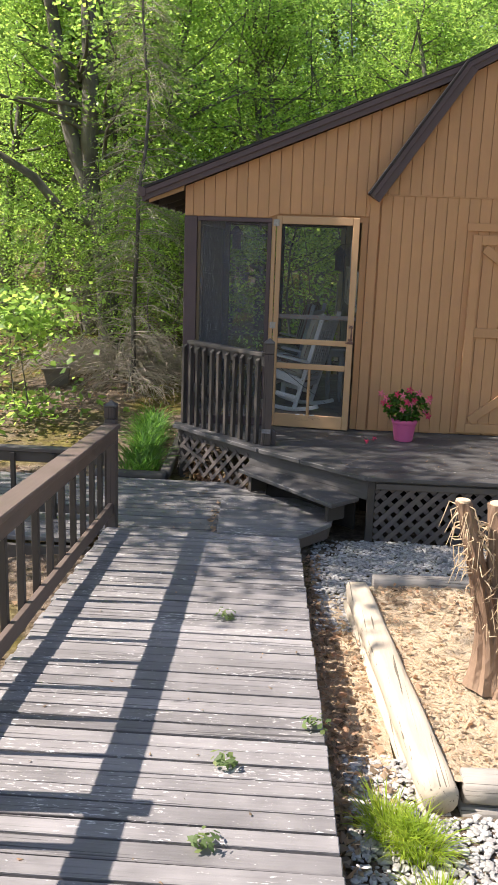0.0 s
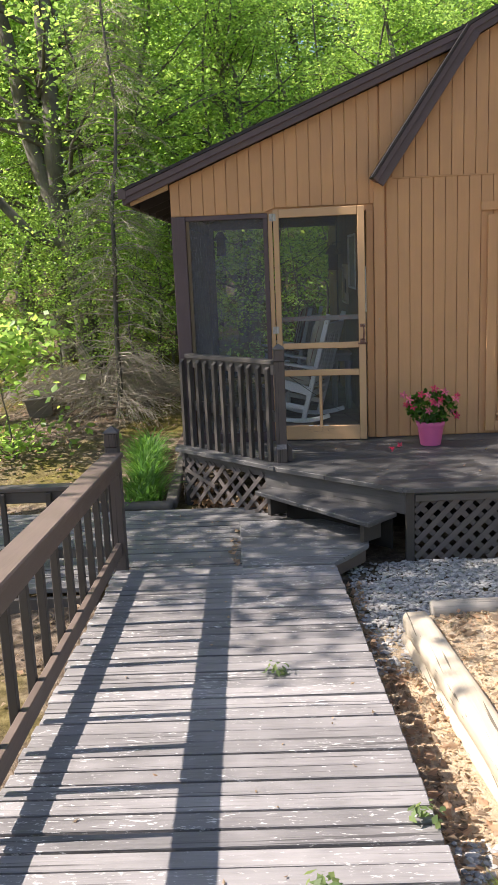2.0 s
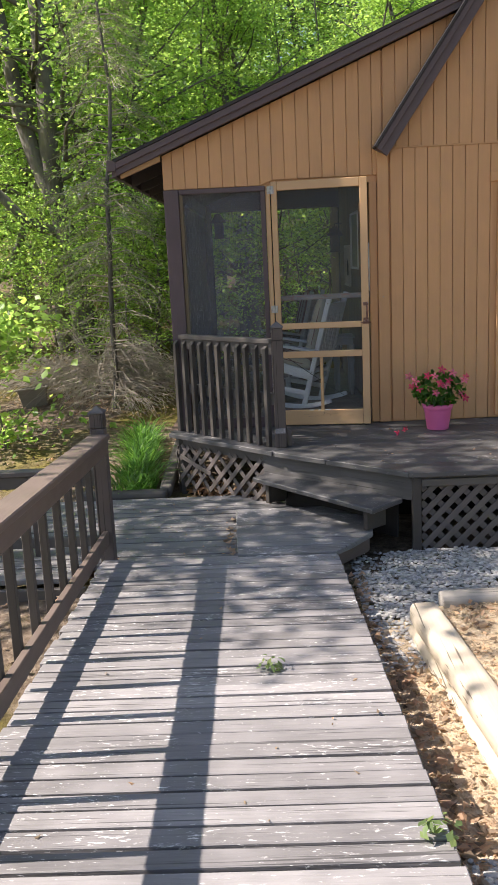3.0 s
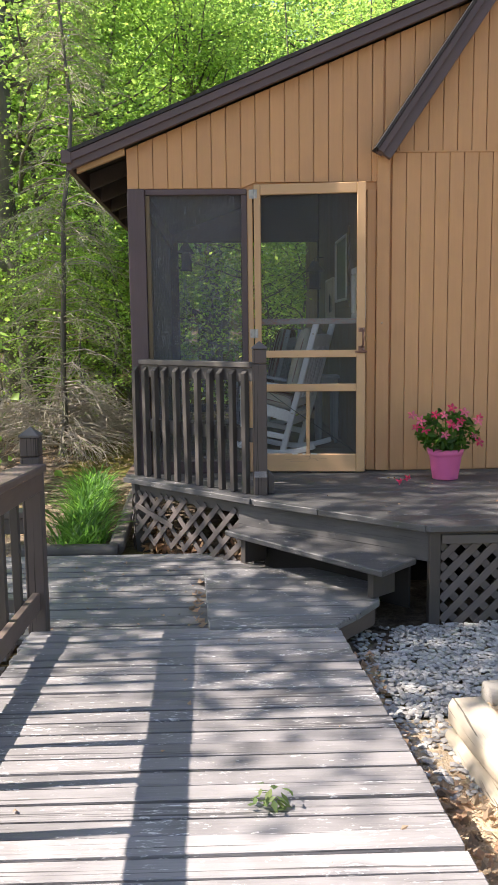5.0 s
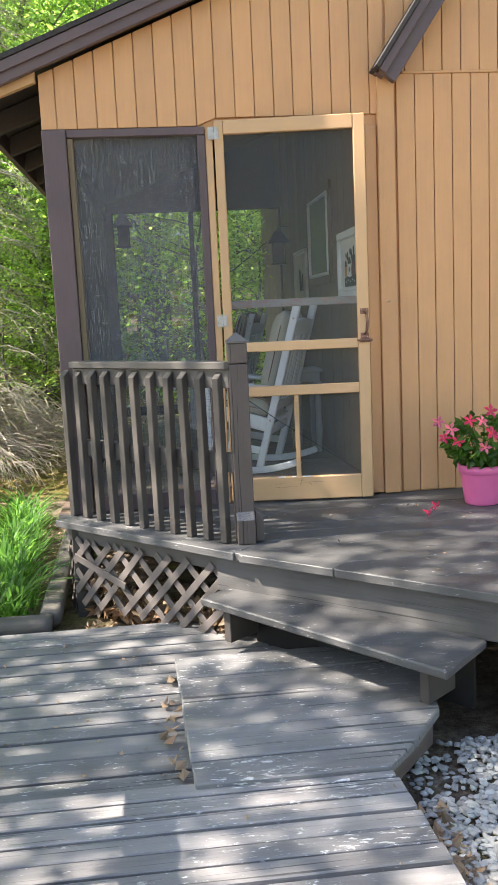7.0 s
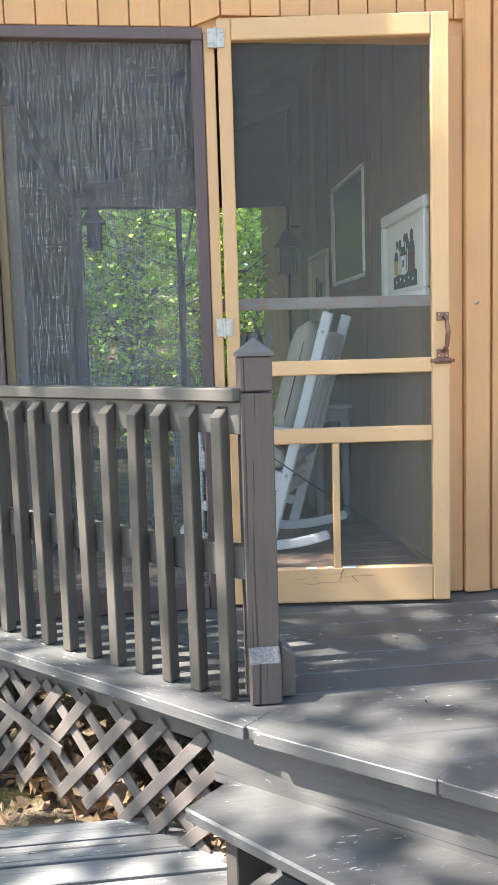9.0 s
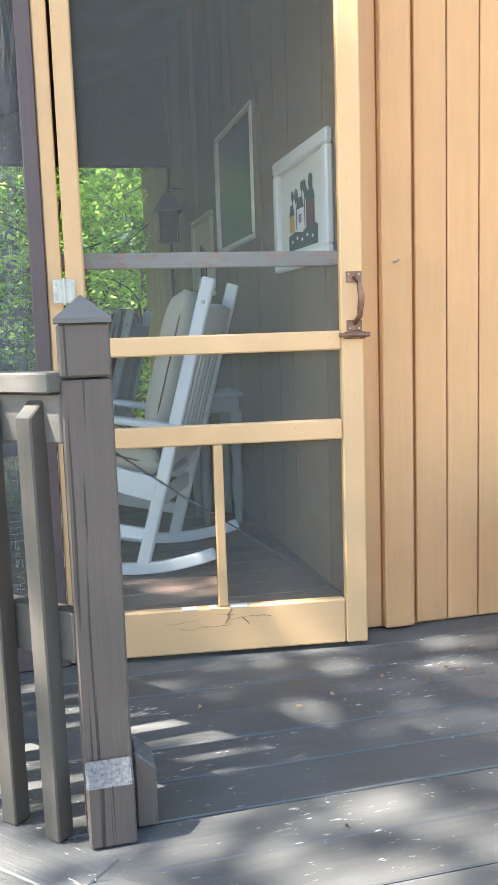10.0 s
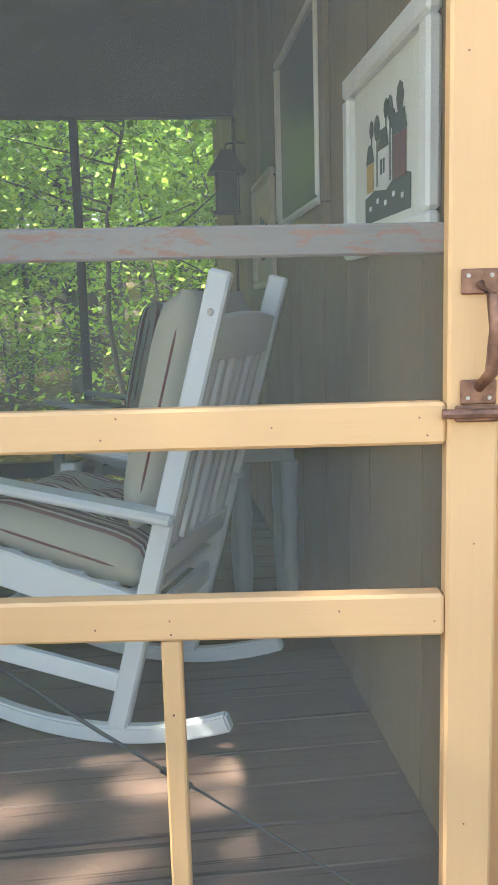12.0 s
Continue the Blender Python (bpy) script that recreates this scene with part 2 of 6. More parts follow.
def ground_material():
    n = Nodes("forest_ground")
    v = n.coords((1, 1, 1), False)
    f = n.noise(v, 9.0, 9.0, 0.75)
    g = n.noise(v, 0.55, 4.0, 0.6)
    fine = n.noise(v, 45.0, 6.0, 0.7)
    litter = n.ramp(f, (0.32, (0.07, 0.05, 0.036)), (0.5, (0.21, 0.155, 0.11)), (0.68, (0.42, 0.34, 0.255)))
    moss = n.ramp(f, (0.35, (0.10, 0.085, 0.02)), (0.65, (0.27, 0.22, 0.05)))
    c = n.mix(n.ramp(g, (0.46, 0.0), (0.58, 0.9)), litter, moss)
    c = n.mix(0.4, c, n.ramp(fine, (0.35, 0.06), (0.65, 0.40)), "OVERLAY")
    n.bump(fine, 0.8, 0.03)
    return n.done(c, 0.95, 0, 0.15)


def chips_material():
    n = Nodes("wood_chips")
    v = n.coords((1, 1, 1), False)
    f = n.noise(v, 28.0, 9.0, 0.8)
    g = n.noise(v, 2.2, 3.0, 0.6)
    fine = n.noise(v, 90.0, 6.0, 0.7)
    c = n.ramp(f, (0.3, (0.40, 0.29, 0.18)), (0.5, (0.64, 0.50, 0.34)), (0.7, (0.78, 0.66, 0.50)))
    c = n.mix(n.ramp(g, (0.45, 0.0), (0.75, 0.4)), c, (0.50, 0.39, 0.28))
    n.bump(fine, 1.0, 0.02)
    return n.done(c, 0.95, 0, 0.1)


m_moss_needle = leafy("spruce_needle", (0.17, 0.24, 0.08), (0.28, 0.42, 0.11), 0.6, 0.5)
m_ground = ground_material()
m_chips = chips_material()


def cushion_material(name, stripes):
    n = Nodes(name)
    v = n.coords((1, 1, 1), False)
    weave = n.noise(v, 260.0, 3.0)
    base = (0.36, 0.34, 0.28)
    if stripes:
        sep = n.add("ShaderNodeSeparateXYZ")
        n.link(v, sep.inputs[0])
        mul = n.add("ShaderNodeMath")
        mul.operation = "MULTIPLY"
        mul.inputs[1].default_value = 8.0
        n.link(sep.outputs["Y"], mul.inputs[0])
        fr = n.add("ShaderNodeMath")
        fr.operation = "FRACT"
        n.link(mul.outputs[0], fr.inputs[0])
        c = n.ramp(fr.outputs[0], (0.0, base), (0.18, (0.17, 0.07, 0.065)), (0.25, (0.5, 0.47, 0.40)), (0.32, (0.21, 0.12, 0.10)), (0.45, (0.38, 0.31, 0.25)), (0.55, (0.14, 0.07, 0.065)), (0.64, (0.5, 0.47, 0.40)), (0.70, (0.20, 0.10, 0.09)), (0.80, base))
        c.node.color_ramp.interpolation = "CONSTANT"
    else:
        c = n.ramp(weave, (0.3, scaled(base, 0.9)), (0.7, scaled(base, 1.08)))
    n.bump(weave, 0.25, 0.002)
    return n.done(c, 0.9, 0, 0.15)


m_cushion = cushion_material("beige_cushion_cloth", False)
m_cushion_striped = cushion_material("striped_cushion_cloth", True)


# ---- mesh helpers ----
def finish(name, bm, material, parent=None, label="", smooth=False):
    me = bpy.data.meshes.new(name)
    bm.normal_update()
    bm.to_mesh(me)
    bm.free()
    me.materials.append(material)
    if smooth:
        me.polygons.foreach_set("use_smooth", [True] * len(me.polygons))
    ob = new(name, me)
    ob.parent = parent
    return tagged(ob, label)


def part(name, bm, material, parent, label="", smooth=False):
    """One mesh under a thing or a part."""
    return finish(name, bm, material, parent, label, smooth)


def empty(name, at, label, category, group="", kind="", turn=0.0):
    ob = new(name)
    ob.empty_display_size = 0.1
    ob.matrix_world = pose(*at, 0, 0, turn)
    return tagged(ob, label, category, group, kind)


def raw(name, verts, faces, material, parent=None, label="", smooth=False):
    me = bpy.data.meshes.new(name)
    me.from_pydata(verts, [], faces)
    me.update()
    me.materials.append(material)
    if smooth:
        me.polygons.foreach_set("use_smooth", [True] * len(me.polygons))
    ob = new(name, me)
    ob.parent = parent
    return tagged(ob, label)


def block(x0, x1, y0, y1, z0, z1, bevel=0.003, m=None, bm=None):
    """A box with chamfered edges; into bm if that is given."""
    bm2 = bmesh.new()
    bmesh.ops.create_cube(bm2, size=1.0)
    for v in bm2.verts:
        v.co = Vector(((x0 + x1) / 2 + v.co.x * (x1 - x0), (y0 + y1) / 2 + v.co.y * (y1 - y0), (z0 + z1) / 2 + v.co.z * (z1 - z0)))
    if bevel:
        bmesh.ops.bevel(bm2, geom=bm2.edges[:], offset=min(bevel, 0.45 * min(x1 - x0, y1 - y0, z1 - z0)), segments=1, affect="EDGES")
    if m is not None:
        bm2.transform(m)
    if bm is None:
        return bm2
    join(bm, bm2)
    return bm


def join(bm, other):
    me = bpy.data.meshes.new("tmp")
    other.to_mesh(me)
    other.free()
    bm.from_mesh(me)
    bpy.data.meshes.remove(me)


def beam(p, q, w, h, bevel=0.003, up=(0, 0, 1)):
    """A bar from p to q: w across, h along up."""
    p, q = Vector(p), Vector(q)
    d = q - p
    y = d.normalized()
    x = y.cross(Vector(up)).normalized()
    z = x.cross(y)
    m = Matrix((x, y, z)).transposed().to_4x4()
    m.translation = p
    return block(-w / 2, w / 2, 0, d.length, -h / 2, h / 2, bevel, m)


def bar_part(name, p, q, w, h, material, parent, bevel=0.0025, tilt=0.0, up=(0, 0, 1)):
    """A bar from p to q whose own x axis runs along it, so that its grain does too."""
    p, q = Vector(p), Vector(q)
    d = q - p
    x = d.normalized()
    y = Vector(up).cross(x).normalized()
    z = x.cross(y)
    m = Matrix((x, y, z)).transposed().to_4x4()
    m.translation = (p + q) / 2
    ob = part(name, block(-d.length / 2, d.length / 2, -w / 2, w / 2, -h / 2, h / 2, bevel), material, parent)
    ob.matrix_basis = m @ pose(0, 0, 0, 0, tilt, 0)
    return ob


def prism(points, z0, z1, bevel=0.0):
    """An upright slab with the given outline."""
    bm = bmesh.new()
    f = bm.faces.new([bm.verts.new((x, y, z0)) for x, y in points])
    r = bmesh.ops.extrude_face_region(bm, geom=[f])
    for v in r["geom"]:
        if isinstance(v, bmesh.types.BMVert):
            v.co.z = z1
    bmesh.ops.recalc_face_normals(bm, faces=bm.faces[:])
    if bevel:
        bmesh.ops.bevel(bm, geom=bm.edges[:], offset=bevel, segments=1, affect="EDGES")
    return bm


def wall_slab(points, y0, y1, bevel=0.0):
    """A slab that stands in the x-z plane with the given outline."""
    bm = prism(points, 0, 1, 0)
    for v in bm.verts:
        v.co = Vector((v.co.x, y0 + (y1 - y0) * v.co.z, v.co.y))
    bmesh.ops.recalc_face_normals(bm, faces=bm.faces[:])
    if bevel:
        bmesh.ops.bevel(bm, geom=bm.edges[:], offset=bevel, segments=1, affect="EDGES")
    return bm


def tube(points, radii, sides=8, cap=True, bm=None, rng=None, rough=0.0):
    """A bent round bar through points."""
    own = bm is None
    bm = bm or bmesh.new()
    rings = []
    n = len(points)
    for i, p in enumerate(points):
        p = Vector(p)
        d = (Vector(points[min(i + 1, n - 1)]) - Vector(points[max(i - 1, 0)])).normalized()
        a = d.cross(Vector((0.31, 0.95, 0.05)) if abs(d.z) > 0.8 else Vector((0, 0, 1))).normalized()
        b = d.cross(a)
        ring = []
        for k in range(sides):
            t = 2 * math.pi * k / sides
            r = radii[i] * (1 + (rng.uniform(-rough, rough) if rng else 0))
            ring.append(bm.verts.new(p + (a * math.cos(t) + b * math.sin(t)) * r))
        rings.append(ring)
    for r0, r1 in zip(rings, rings[1:]):
        for k in range(sides):
            bm.faces.new((r0[k], r0[(k + 1) % sides], r1[(k + 1) % sides], r1[k]))
    if cap:
        bm.faces.new(rings[0][::-1])
        bm.faces.new(rings[-1])
    if own:
        bmesh.ops.recalc_face_normals(bm, faces=bm.faces[:])
    return bm


def lathe(profile, sides=24):
    bm = bmesh.new()
    rings = [[bm.verts.new((r * math.cos(2 * math.pi * k / sides), r * math.sin(2 * math.pi * k / sides), z)) for k in range(sides)] for r, z in profile]
    for r0, r1 in zip(rings, rings[1:]):
        for k in range(sides):
            bm.faces.new((r0[k], r0[(k + 1) % sides], r1[(k + 1) % sides], r1[k]))
    bm.faces.new(rings[0][::-1])
    bmesh.ops.recalc_face_normals(bm, faces=bm.faces[:])
    return bm


def leaf_arrays(centres, normals, lengths, widths, rng, droop=0.15):
    """Leaves as folded diamonds of two triangles, one island each."""
    n = len(centres)
    t = rng.normal(size=(n, 3))
    t -= (t * normals).sum(1, keepdims=True) * normals
    t /= np.linalg.norm(t, axis=1, keepdims=True) + 1e-9
    s = np.cross(normals, t)
    L, W = lengths[:, None], widths[:, None]
    a = centres - t * L / 2
    c = centres + t * L / 2 - normals * L * droop
    b = centres - t * L * 0.12 + s * W / 2 - normals * W * 0.12
    d = centres - t * L * 0.12 - s * W / 2 - normals * W * 0.12
    verts = np.stack((a, b, c, d), 1).reshape(-1, 3)
    i = np.arange(n)[:, None] * 4
    faces = np.concatenate((i + [[0, 1, 2]], i + [[0, 2, 3]]), 1).reshape(-1, 3)
    return verts.tolist(), faces.tolist()


# ---- ground ----
def ramp_z(y):
    return -0.41 + 0.067 * (6.35 - y)


def ground_z(x, y):
    base = -0.55
    if x > 1.0:
        base = -0.60 + 0.10 * max(0.0, min(1.0, (5.6 - y) / 2.6))
    back = max(0.0, y - 11.5)
    base += 0.032 * min(back, 45.0) ** 1.42
    if x < -0.9:
        base -= 0.25 * max(0.0, min(1.0, (-0.9 - x) / 1.5)) * max(0.0, min(1.0, (10.5 - y) / 3.0))
    return base + 0.05 * (noise.noise(Vector((x * 0.45, y * 0.45, 0.3)))) + 0.018 * noise.noise(Vector((x * 2.3, y * 2.3, 4.0)))


def grid_steps():
    near = [-6 + 0.2 * k for k in range(111)]
    far = [20, 26, 34, 45, 60, 90, 150, 300, 700]
    return [-f + 5 for f in reversed(far)] + near + [f + 5 for f in far]


def make_ground():
    xs = grid_steps()
    ys = grid_steps()
    verts = [(x, y, ground_z(x, y)) for y in ys for x in xs]
    w = len(xs)
    faces = [(j * w + i, j * w + i + 1, (j + 1) * w + i + 1, (j + 1) * w + i) for j in range(len(ys) - 1) for i in range(w - 1)]
    tagged(raw("ground", verts, faces, m_ground, smooth=True), "leaf-littered woodland ground with mossy patches", "ground", kind="structure")


make_ground()


def planting_bed():
    """The raised bed of wood chips inside the timber edging."""
    xs = [1.44 + 0.12 * k for k in range(22)]
    ys = [3.25 + 0.12 * k for k in range(20)]
    verts = [(x + 0.19 * (5.5 - y) / 2.3, y, -0.455 + 0.07 * (5.6 - y) / 2.4 + 0.03 * noise.noise(Vector((x * 3, y * 3, 1)))) for y in ys for x in xs]
    w = len(xs)
    faces = [(j * w + i, j * w + i + 1, (j + 1) * w + i + 1, (j + 1) * w + i) for j in range(len(ys) - 1) for i in range(w - 1)]
    tagged(raw("planting_bed", verts, faces, m_chips, smooth=True), "raised planting bed of pale dry wood chips", "planting bed", kind="structure")


planting_bed()


def chip_strip():
    """Spilled wood chips between the ramp and the timber edging."""
    xs = [1.02 + 0.06 * k for k in range(9)]
    ys = [3.1 + 0.12 * k for k in range(22)]
    verts = [(x, y, ground_z(x, y) + 0.014 + 0.008 * noise.noise(Vector((x * 9, y * 9, 1)))) for y in ys for x in xs]
    w = len(xs)
    faces = [(j * w + i, j * w + i + 1, (j + 1) * w + i + 1, (j + 1) * w + i) for j in range(len(ys) - 1) for i in range(w - 1)]
    tagged(raw("chip_strip", verts, faces, m_chips, smooth=True), "spilled wood chips beside the ramp", "wood chips", kind="structure")


chip_strip()


def wood_chips():
    """Loose splinters lying on the bed and the strip."""
    rng = np.random.default_rng(8)
    cen, ln = [], []
    for _ in range(7000):
        if rng.random() < 0.8:
            y = rng.uniform(3.3, 5.5)
            x = 1.5 + 0.19 * (5.5 - y) / 2.3 + rng.random() ** 1.5 * 1.9
            z = -0.455 + 0.07 * (5.6 - y) / 2.4 + 0.03 * noise.noise(Vector(((x - 0.19 * (5.5 - y) / 2.3) * 3, y * 3, 1)))
        else:
            x, y = rng.uniform(1.15, 1.45), rng.uniform(3.2, 5.2)
            z = ground_z(x, y) + 0.014
        cen.append((x, y, z + rng.uniform(0.003, 0.012)))
        ln.append(rng.uniform(0.012, 0.045))
    n = len(cen)
    nor = np.stack((rng.normal(size=n) * 0.3, rng.normal(size=n) * 0.3, np.ones(n)), 1)
    nor /= np.linalg.norm(nor, axis=1, keepdims=True)
    ln = np.array(ln)
    v, f = leaf_arrays(np.array(cen), nor, ln, ln * rng.uniform(0.2, 0.5, n), rng, 0.05)
    tagged(raw("wood_chips", v, f, m_chip_bits), "loose pale wood chips and splinters", "wood chips", kind="stuff")


wood_chips()


# ---- walkway: ramp, landing, low side walk ----
def edge_left(y):
    return -0.405 + 0.024 * (6.3 - y)


def edge_right(y):
    return 1.06 + 0.032 * (6.3 - y)


def ramp():
    rng = random.Random(4)
    top = empty("ramp", (0, 0, 0), "long boardwalk ramp of worn dark painted planks", "ramp", kind="structure")
    y = 6.33
    while y > -1.6:
        w = rng.choice((0.080, 0.085, 0.088)) if y > 3.3 else rng.choice((0.084, 0.088, 0.094))
        y0 = y - w
        z = ramp_z(y - w / 2) + rng.uniform(-0.003, 0.003)
        sk = rng.uniform(-0.006, 0.006)
        bm = block(edge_left(y) - 0.05 + rng.uniform(-0.01, 0.01), edge_right(y) + rng.uniform(-0.004, 0.004), -w / 2, w / 2, -0.036, 0.0, 0.004)
        ob = part("plank", bm, m_deck, top)
        ob.matrix_world = pose(0, y - w / 2, z, -3.83 + rng.uniform(-1.0, 1.0), 0, math.degrees(sk))
        y = y0 - rng.choice((0.010, 0.014, 0.017))
    for x in (0.96, 0.3, -0.38):
        part("joist", beam((x, 6.30, ramp_z(6.30) - 0.11), (x + 0.2, -1.5, ramp_z(-1.5) - 0.11), 0.04, 0.14), m_rail_y, top)


ramp()


def landing():
    rng = random.Random(8)
    top = empty("landing", (0, 0, 0), "level landing of weathered dark planks in dappled shade", "landing", kind="structure")
    y = 7.90
    while y > 6.36:
        w = rng.choice((0.088, 0.092, 0.13))
        w = min(w, y - 6.345)
        bm = block(-3.2, 1.0, y - w, y, -0.04, 0.0, 0.003)
        ob = part("plank", bm, m_platform, top)
        ob.matrix_world = pose(0, 0, -0.448 + rng.uniform(-0.003, 0.003), 0, 0, rng.uniform(-0.15, 0.15))
        y -= w + 0.014
    y = 6.33
    while y > 6.14:
        part("plank", block(-3.2, -0.53, y - 0.09, y, -0.488, -0.449, 0.005), m_platform, top)
        y -= 0.101
    part("rim_joist", block(-3.2, -0.52, 6.05, 6.09, -0.64, -0.49), m_rail_x, top)
    part("rim_joist", block(-3.2, 0.2, 7.91, 7.95, -0.64, -0.47), m_rail_x, top)


landing()


def platform():
    rng = random.Random(9)
    top = empty("step_platform", (0, 0, 0), "low wooden platform step with clipped corner, worn dark paint", "step", kind="structure")
    rows = ((6.285, 6.42), (6.428, 6.64), (6.648, 6.86), (6.868, 7.08), (7.088, 7.29))
    for y0, y1 in rows:
        def right(y):
            return 1.045 + 0.9 * (y - 6.285) if y < 6.59 else 1.32 + 0.1 * (y - 6.59)
        bm = prism([(0.42 - 0.05 * (y0 - 6.3) + rng.uniform(-0.004, 0.004), y0), (right(y0), y0), (right(y1), y1), (0.42 - 0.05 * (y1 - 6.3), y1)], -0.425, -0.388 + rng.uniform(-0.002, 0.002), 0.005)
        part("plank", bm, m_platform, top)
    part("side_skirt", block(0.425, 0.46, 6.42, 7.2, -0.50, -0.426), m_rail_y, top)
    part("front_skirt", beam((1.045, 6.36, -0.475), (1.285, 6.64, -0.475), 0.03, 0.098), m_rail_y, top)
    part("side_skirt", beam((1.29, 6.66, -0.475), (1.35, 7.2, -0.475), 0.03, 0.098), m_rail_y, top)


platform()


# ---- porch deck, steps, lattice ----
DIAG_A, DIAG_B, DIAG_C = Vector((-0.23, 8.38)), Vector((0.695, 7.46)), Vector((1.60, 6.675))


def diag_y(x):
    a, b = (DIAG_A, DIAG_B) if x < DIAG_B.x else (DIAG_B, DIAG_C)
    return a.y + (b.y - a.y) * (x - a.x) / (b.x - a.x)


def diag_x(y):
    a, b = (DIAG_A, DIAG_B) if y > DIAG_B.y else (DIAG_B, DIAG_C)
    return max(-0.23, a.x + (b.x - a.x) * (y - a.y) / (b.y - a.y)) if y > 6.675 else 1.60


def porch_deck():
    rng = random.Random(11)
    top = empty("porch_deck", (0, 0, 0), "porch deck of dark grey painted boards, toned down for shade, with chipped edges", "deck", kind="structure")
    y = 6.675
    while y < 12.25:
        w = 0.138
        y1 = min(y + w, 12.28)
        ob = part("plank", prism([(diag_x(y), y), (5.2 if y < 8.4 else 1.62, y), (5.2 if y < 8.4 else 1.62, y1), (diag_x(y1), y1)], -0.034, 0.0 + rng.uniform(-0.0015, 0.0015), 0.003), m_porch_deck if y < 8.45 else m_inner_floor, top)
        y = y1 + 0.003
    # edge boards along the clipped front
    bar_part("edge_board", (-0.19, 8.41, -0.016), (0.70, 7.525, -0.016), 0.12, 0.036, m_step, top)
    bar_part("edge_board", (0.715, 7.50, -0.017), (1.08, 7.19, -0.017), 0.11, 0.036, m_porch_deck, top)
    bar_part("edge_board", (1.09, 7.185, -0.018), (1.61, 6.73, -0.018), 0.11, 0.036, m_porch_deck, top)
    # riser below the edge
    bar_part("riser", (0.60, 7.64, -0.125), (1.65, 6.725, -0.125), 0.03, 0.175, m_riser, top)
    part("rim_joist", block(1.61, 5.2, 6.725, 6.76, -0.10, -0.036), m_rail_x, top)
    part("corner_post", block(1.605, 1.665, 6.705, 6.765, -0.6, -0.037), m_rail_z, top)
    part("rim_joist", beam((-0.17, 8.44, -0.08), (0.65, 7.62, -0.08), 0.035, 0.09), m_rail_x, top)
    part("corner_post", block(-0.15, -0.05, 8.36, 8.46, -0.62, -0.04), m_rail_z, top)
    part("support_post", block(0.66, 0.75, 7.66, 7.75, -0.62, -0.04), m_rail_z, top)


porch_deck()


def stair():
    top = empty("porch_step", (0, 0, 0), "single wooden porch step plank on short posts, worn grey edge", "step", kind="structure")
    a, b = Vector((0.50, 7.475, -0.21)), Vector((1.31, 6.505, -0.21))
    n = Vector((0.78, 0.63, 0))
    pts = [(a.x, a.y), (b.x, b.y), (b.x + 0.235, b.y + 0.24), (a.x + 0.20, a.y + 0.19)]
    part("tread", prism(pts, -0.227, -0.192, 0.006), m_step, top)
    for k in (0.09, 0.88):
        p = a.lerp(b, k) + n * (0.05 if k < 0.5 else 0.085)
        part("support", beam((p.x, p.y, -0.3075), (p.x + 0.14, p.y + 0.115, -0.3075), 0.042, 0.159), m_rail_z, top)
    # added black sheet: paints the shade behind the tread, no real board
    part("back_board", beam((0.76, 7.56, -0.36), (1.52, 6.80, -0.36), 0.02, 0.26), m_shade_crack, top)


stair()


def lattice(name, p, q, z0, z1, pitch, width, frame_on, wear=0.05):
    """Crossed slats between p and q, clipped to the band from z0 to z1."""
    top = empty(name, (p[0], p[1], z0), "dark stained diagonal wooden lattice skirt under the deck", "lattice", kind="structure")
    p, q = Vector((*p, 0)), Vector((*q, 0))
    length, u = (q - p).length, (q - p).normalized()
    nrm = Vector((u.y, -u.x, 0))
    h = z1 - z0
    rng = random.Random(3)
    for layer, sign in ((0, 1), (1, -1)):
        s = -h
        while s < length + h:
            lo, hi = (s, s + h) if sign > 0 else (s + h, s)
            k0, k1 = 0.0, 1.0
            d = hi - lo
            for lim, side in ((0.0, 1), (length, -1)):
                k = (lim - lo) / d
                if (d > 0) == (side > 0):
                    k0 = max(k0, k)
                else:
                    k1 = min(k1, k)
            if k1 - k0 > 0.12:
                a = u * (lo + d * k0) + Vector((0, 0, h * k0))
                b = u * (lo + d * k1) + Vector((0, 0, h * k1))
                off = nrm * (0.008 if layer == 0 else -0.002)
                bar_part("slat", a + off, b + off, 0.008, width, m_lattice, top, 0.002, rng.uniform(-1.8, 1.8), (b - a + u * rng.uniform(-wear, wear) * 0.2).cross(nrm))
            s += pitch * (1 + rng.uniform(-wear, wear))
    if frame_on:
        part("frame_rail", beam(u * 0 + nrm * 0.02 + Vector((0, 0, h)), u * length + nrm * 0.02 + Vector((0, 0, h)), 0.02, 0.05), m_rail_x, top)
    return top


_front = lattice("lattice_front", (-0.14, 8.36), (0.68, 7.57), -0.46, -0.10, 0.155, 0.038, False, 0.3)
_fu, _fn = Vector((0.82, -0.79, 0)).normalized(), Vector((-0.79, -0.82, 0)).normalized()
bar_part("slat", _fu * 0.02 + _fn * 0.018 + Vector((0, 0, 0.27)), _fu * 0.40 + _fn * 0.018 + Vector((0, 0, 0.15)), 0.008, 0.038, m_lattice, _front, 0.002, 2.0, (_fu * 0.38 + Vector((0, 0, -0.12))).cross(_fn))


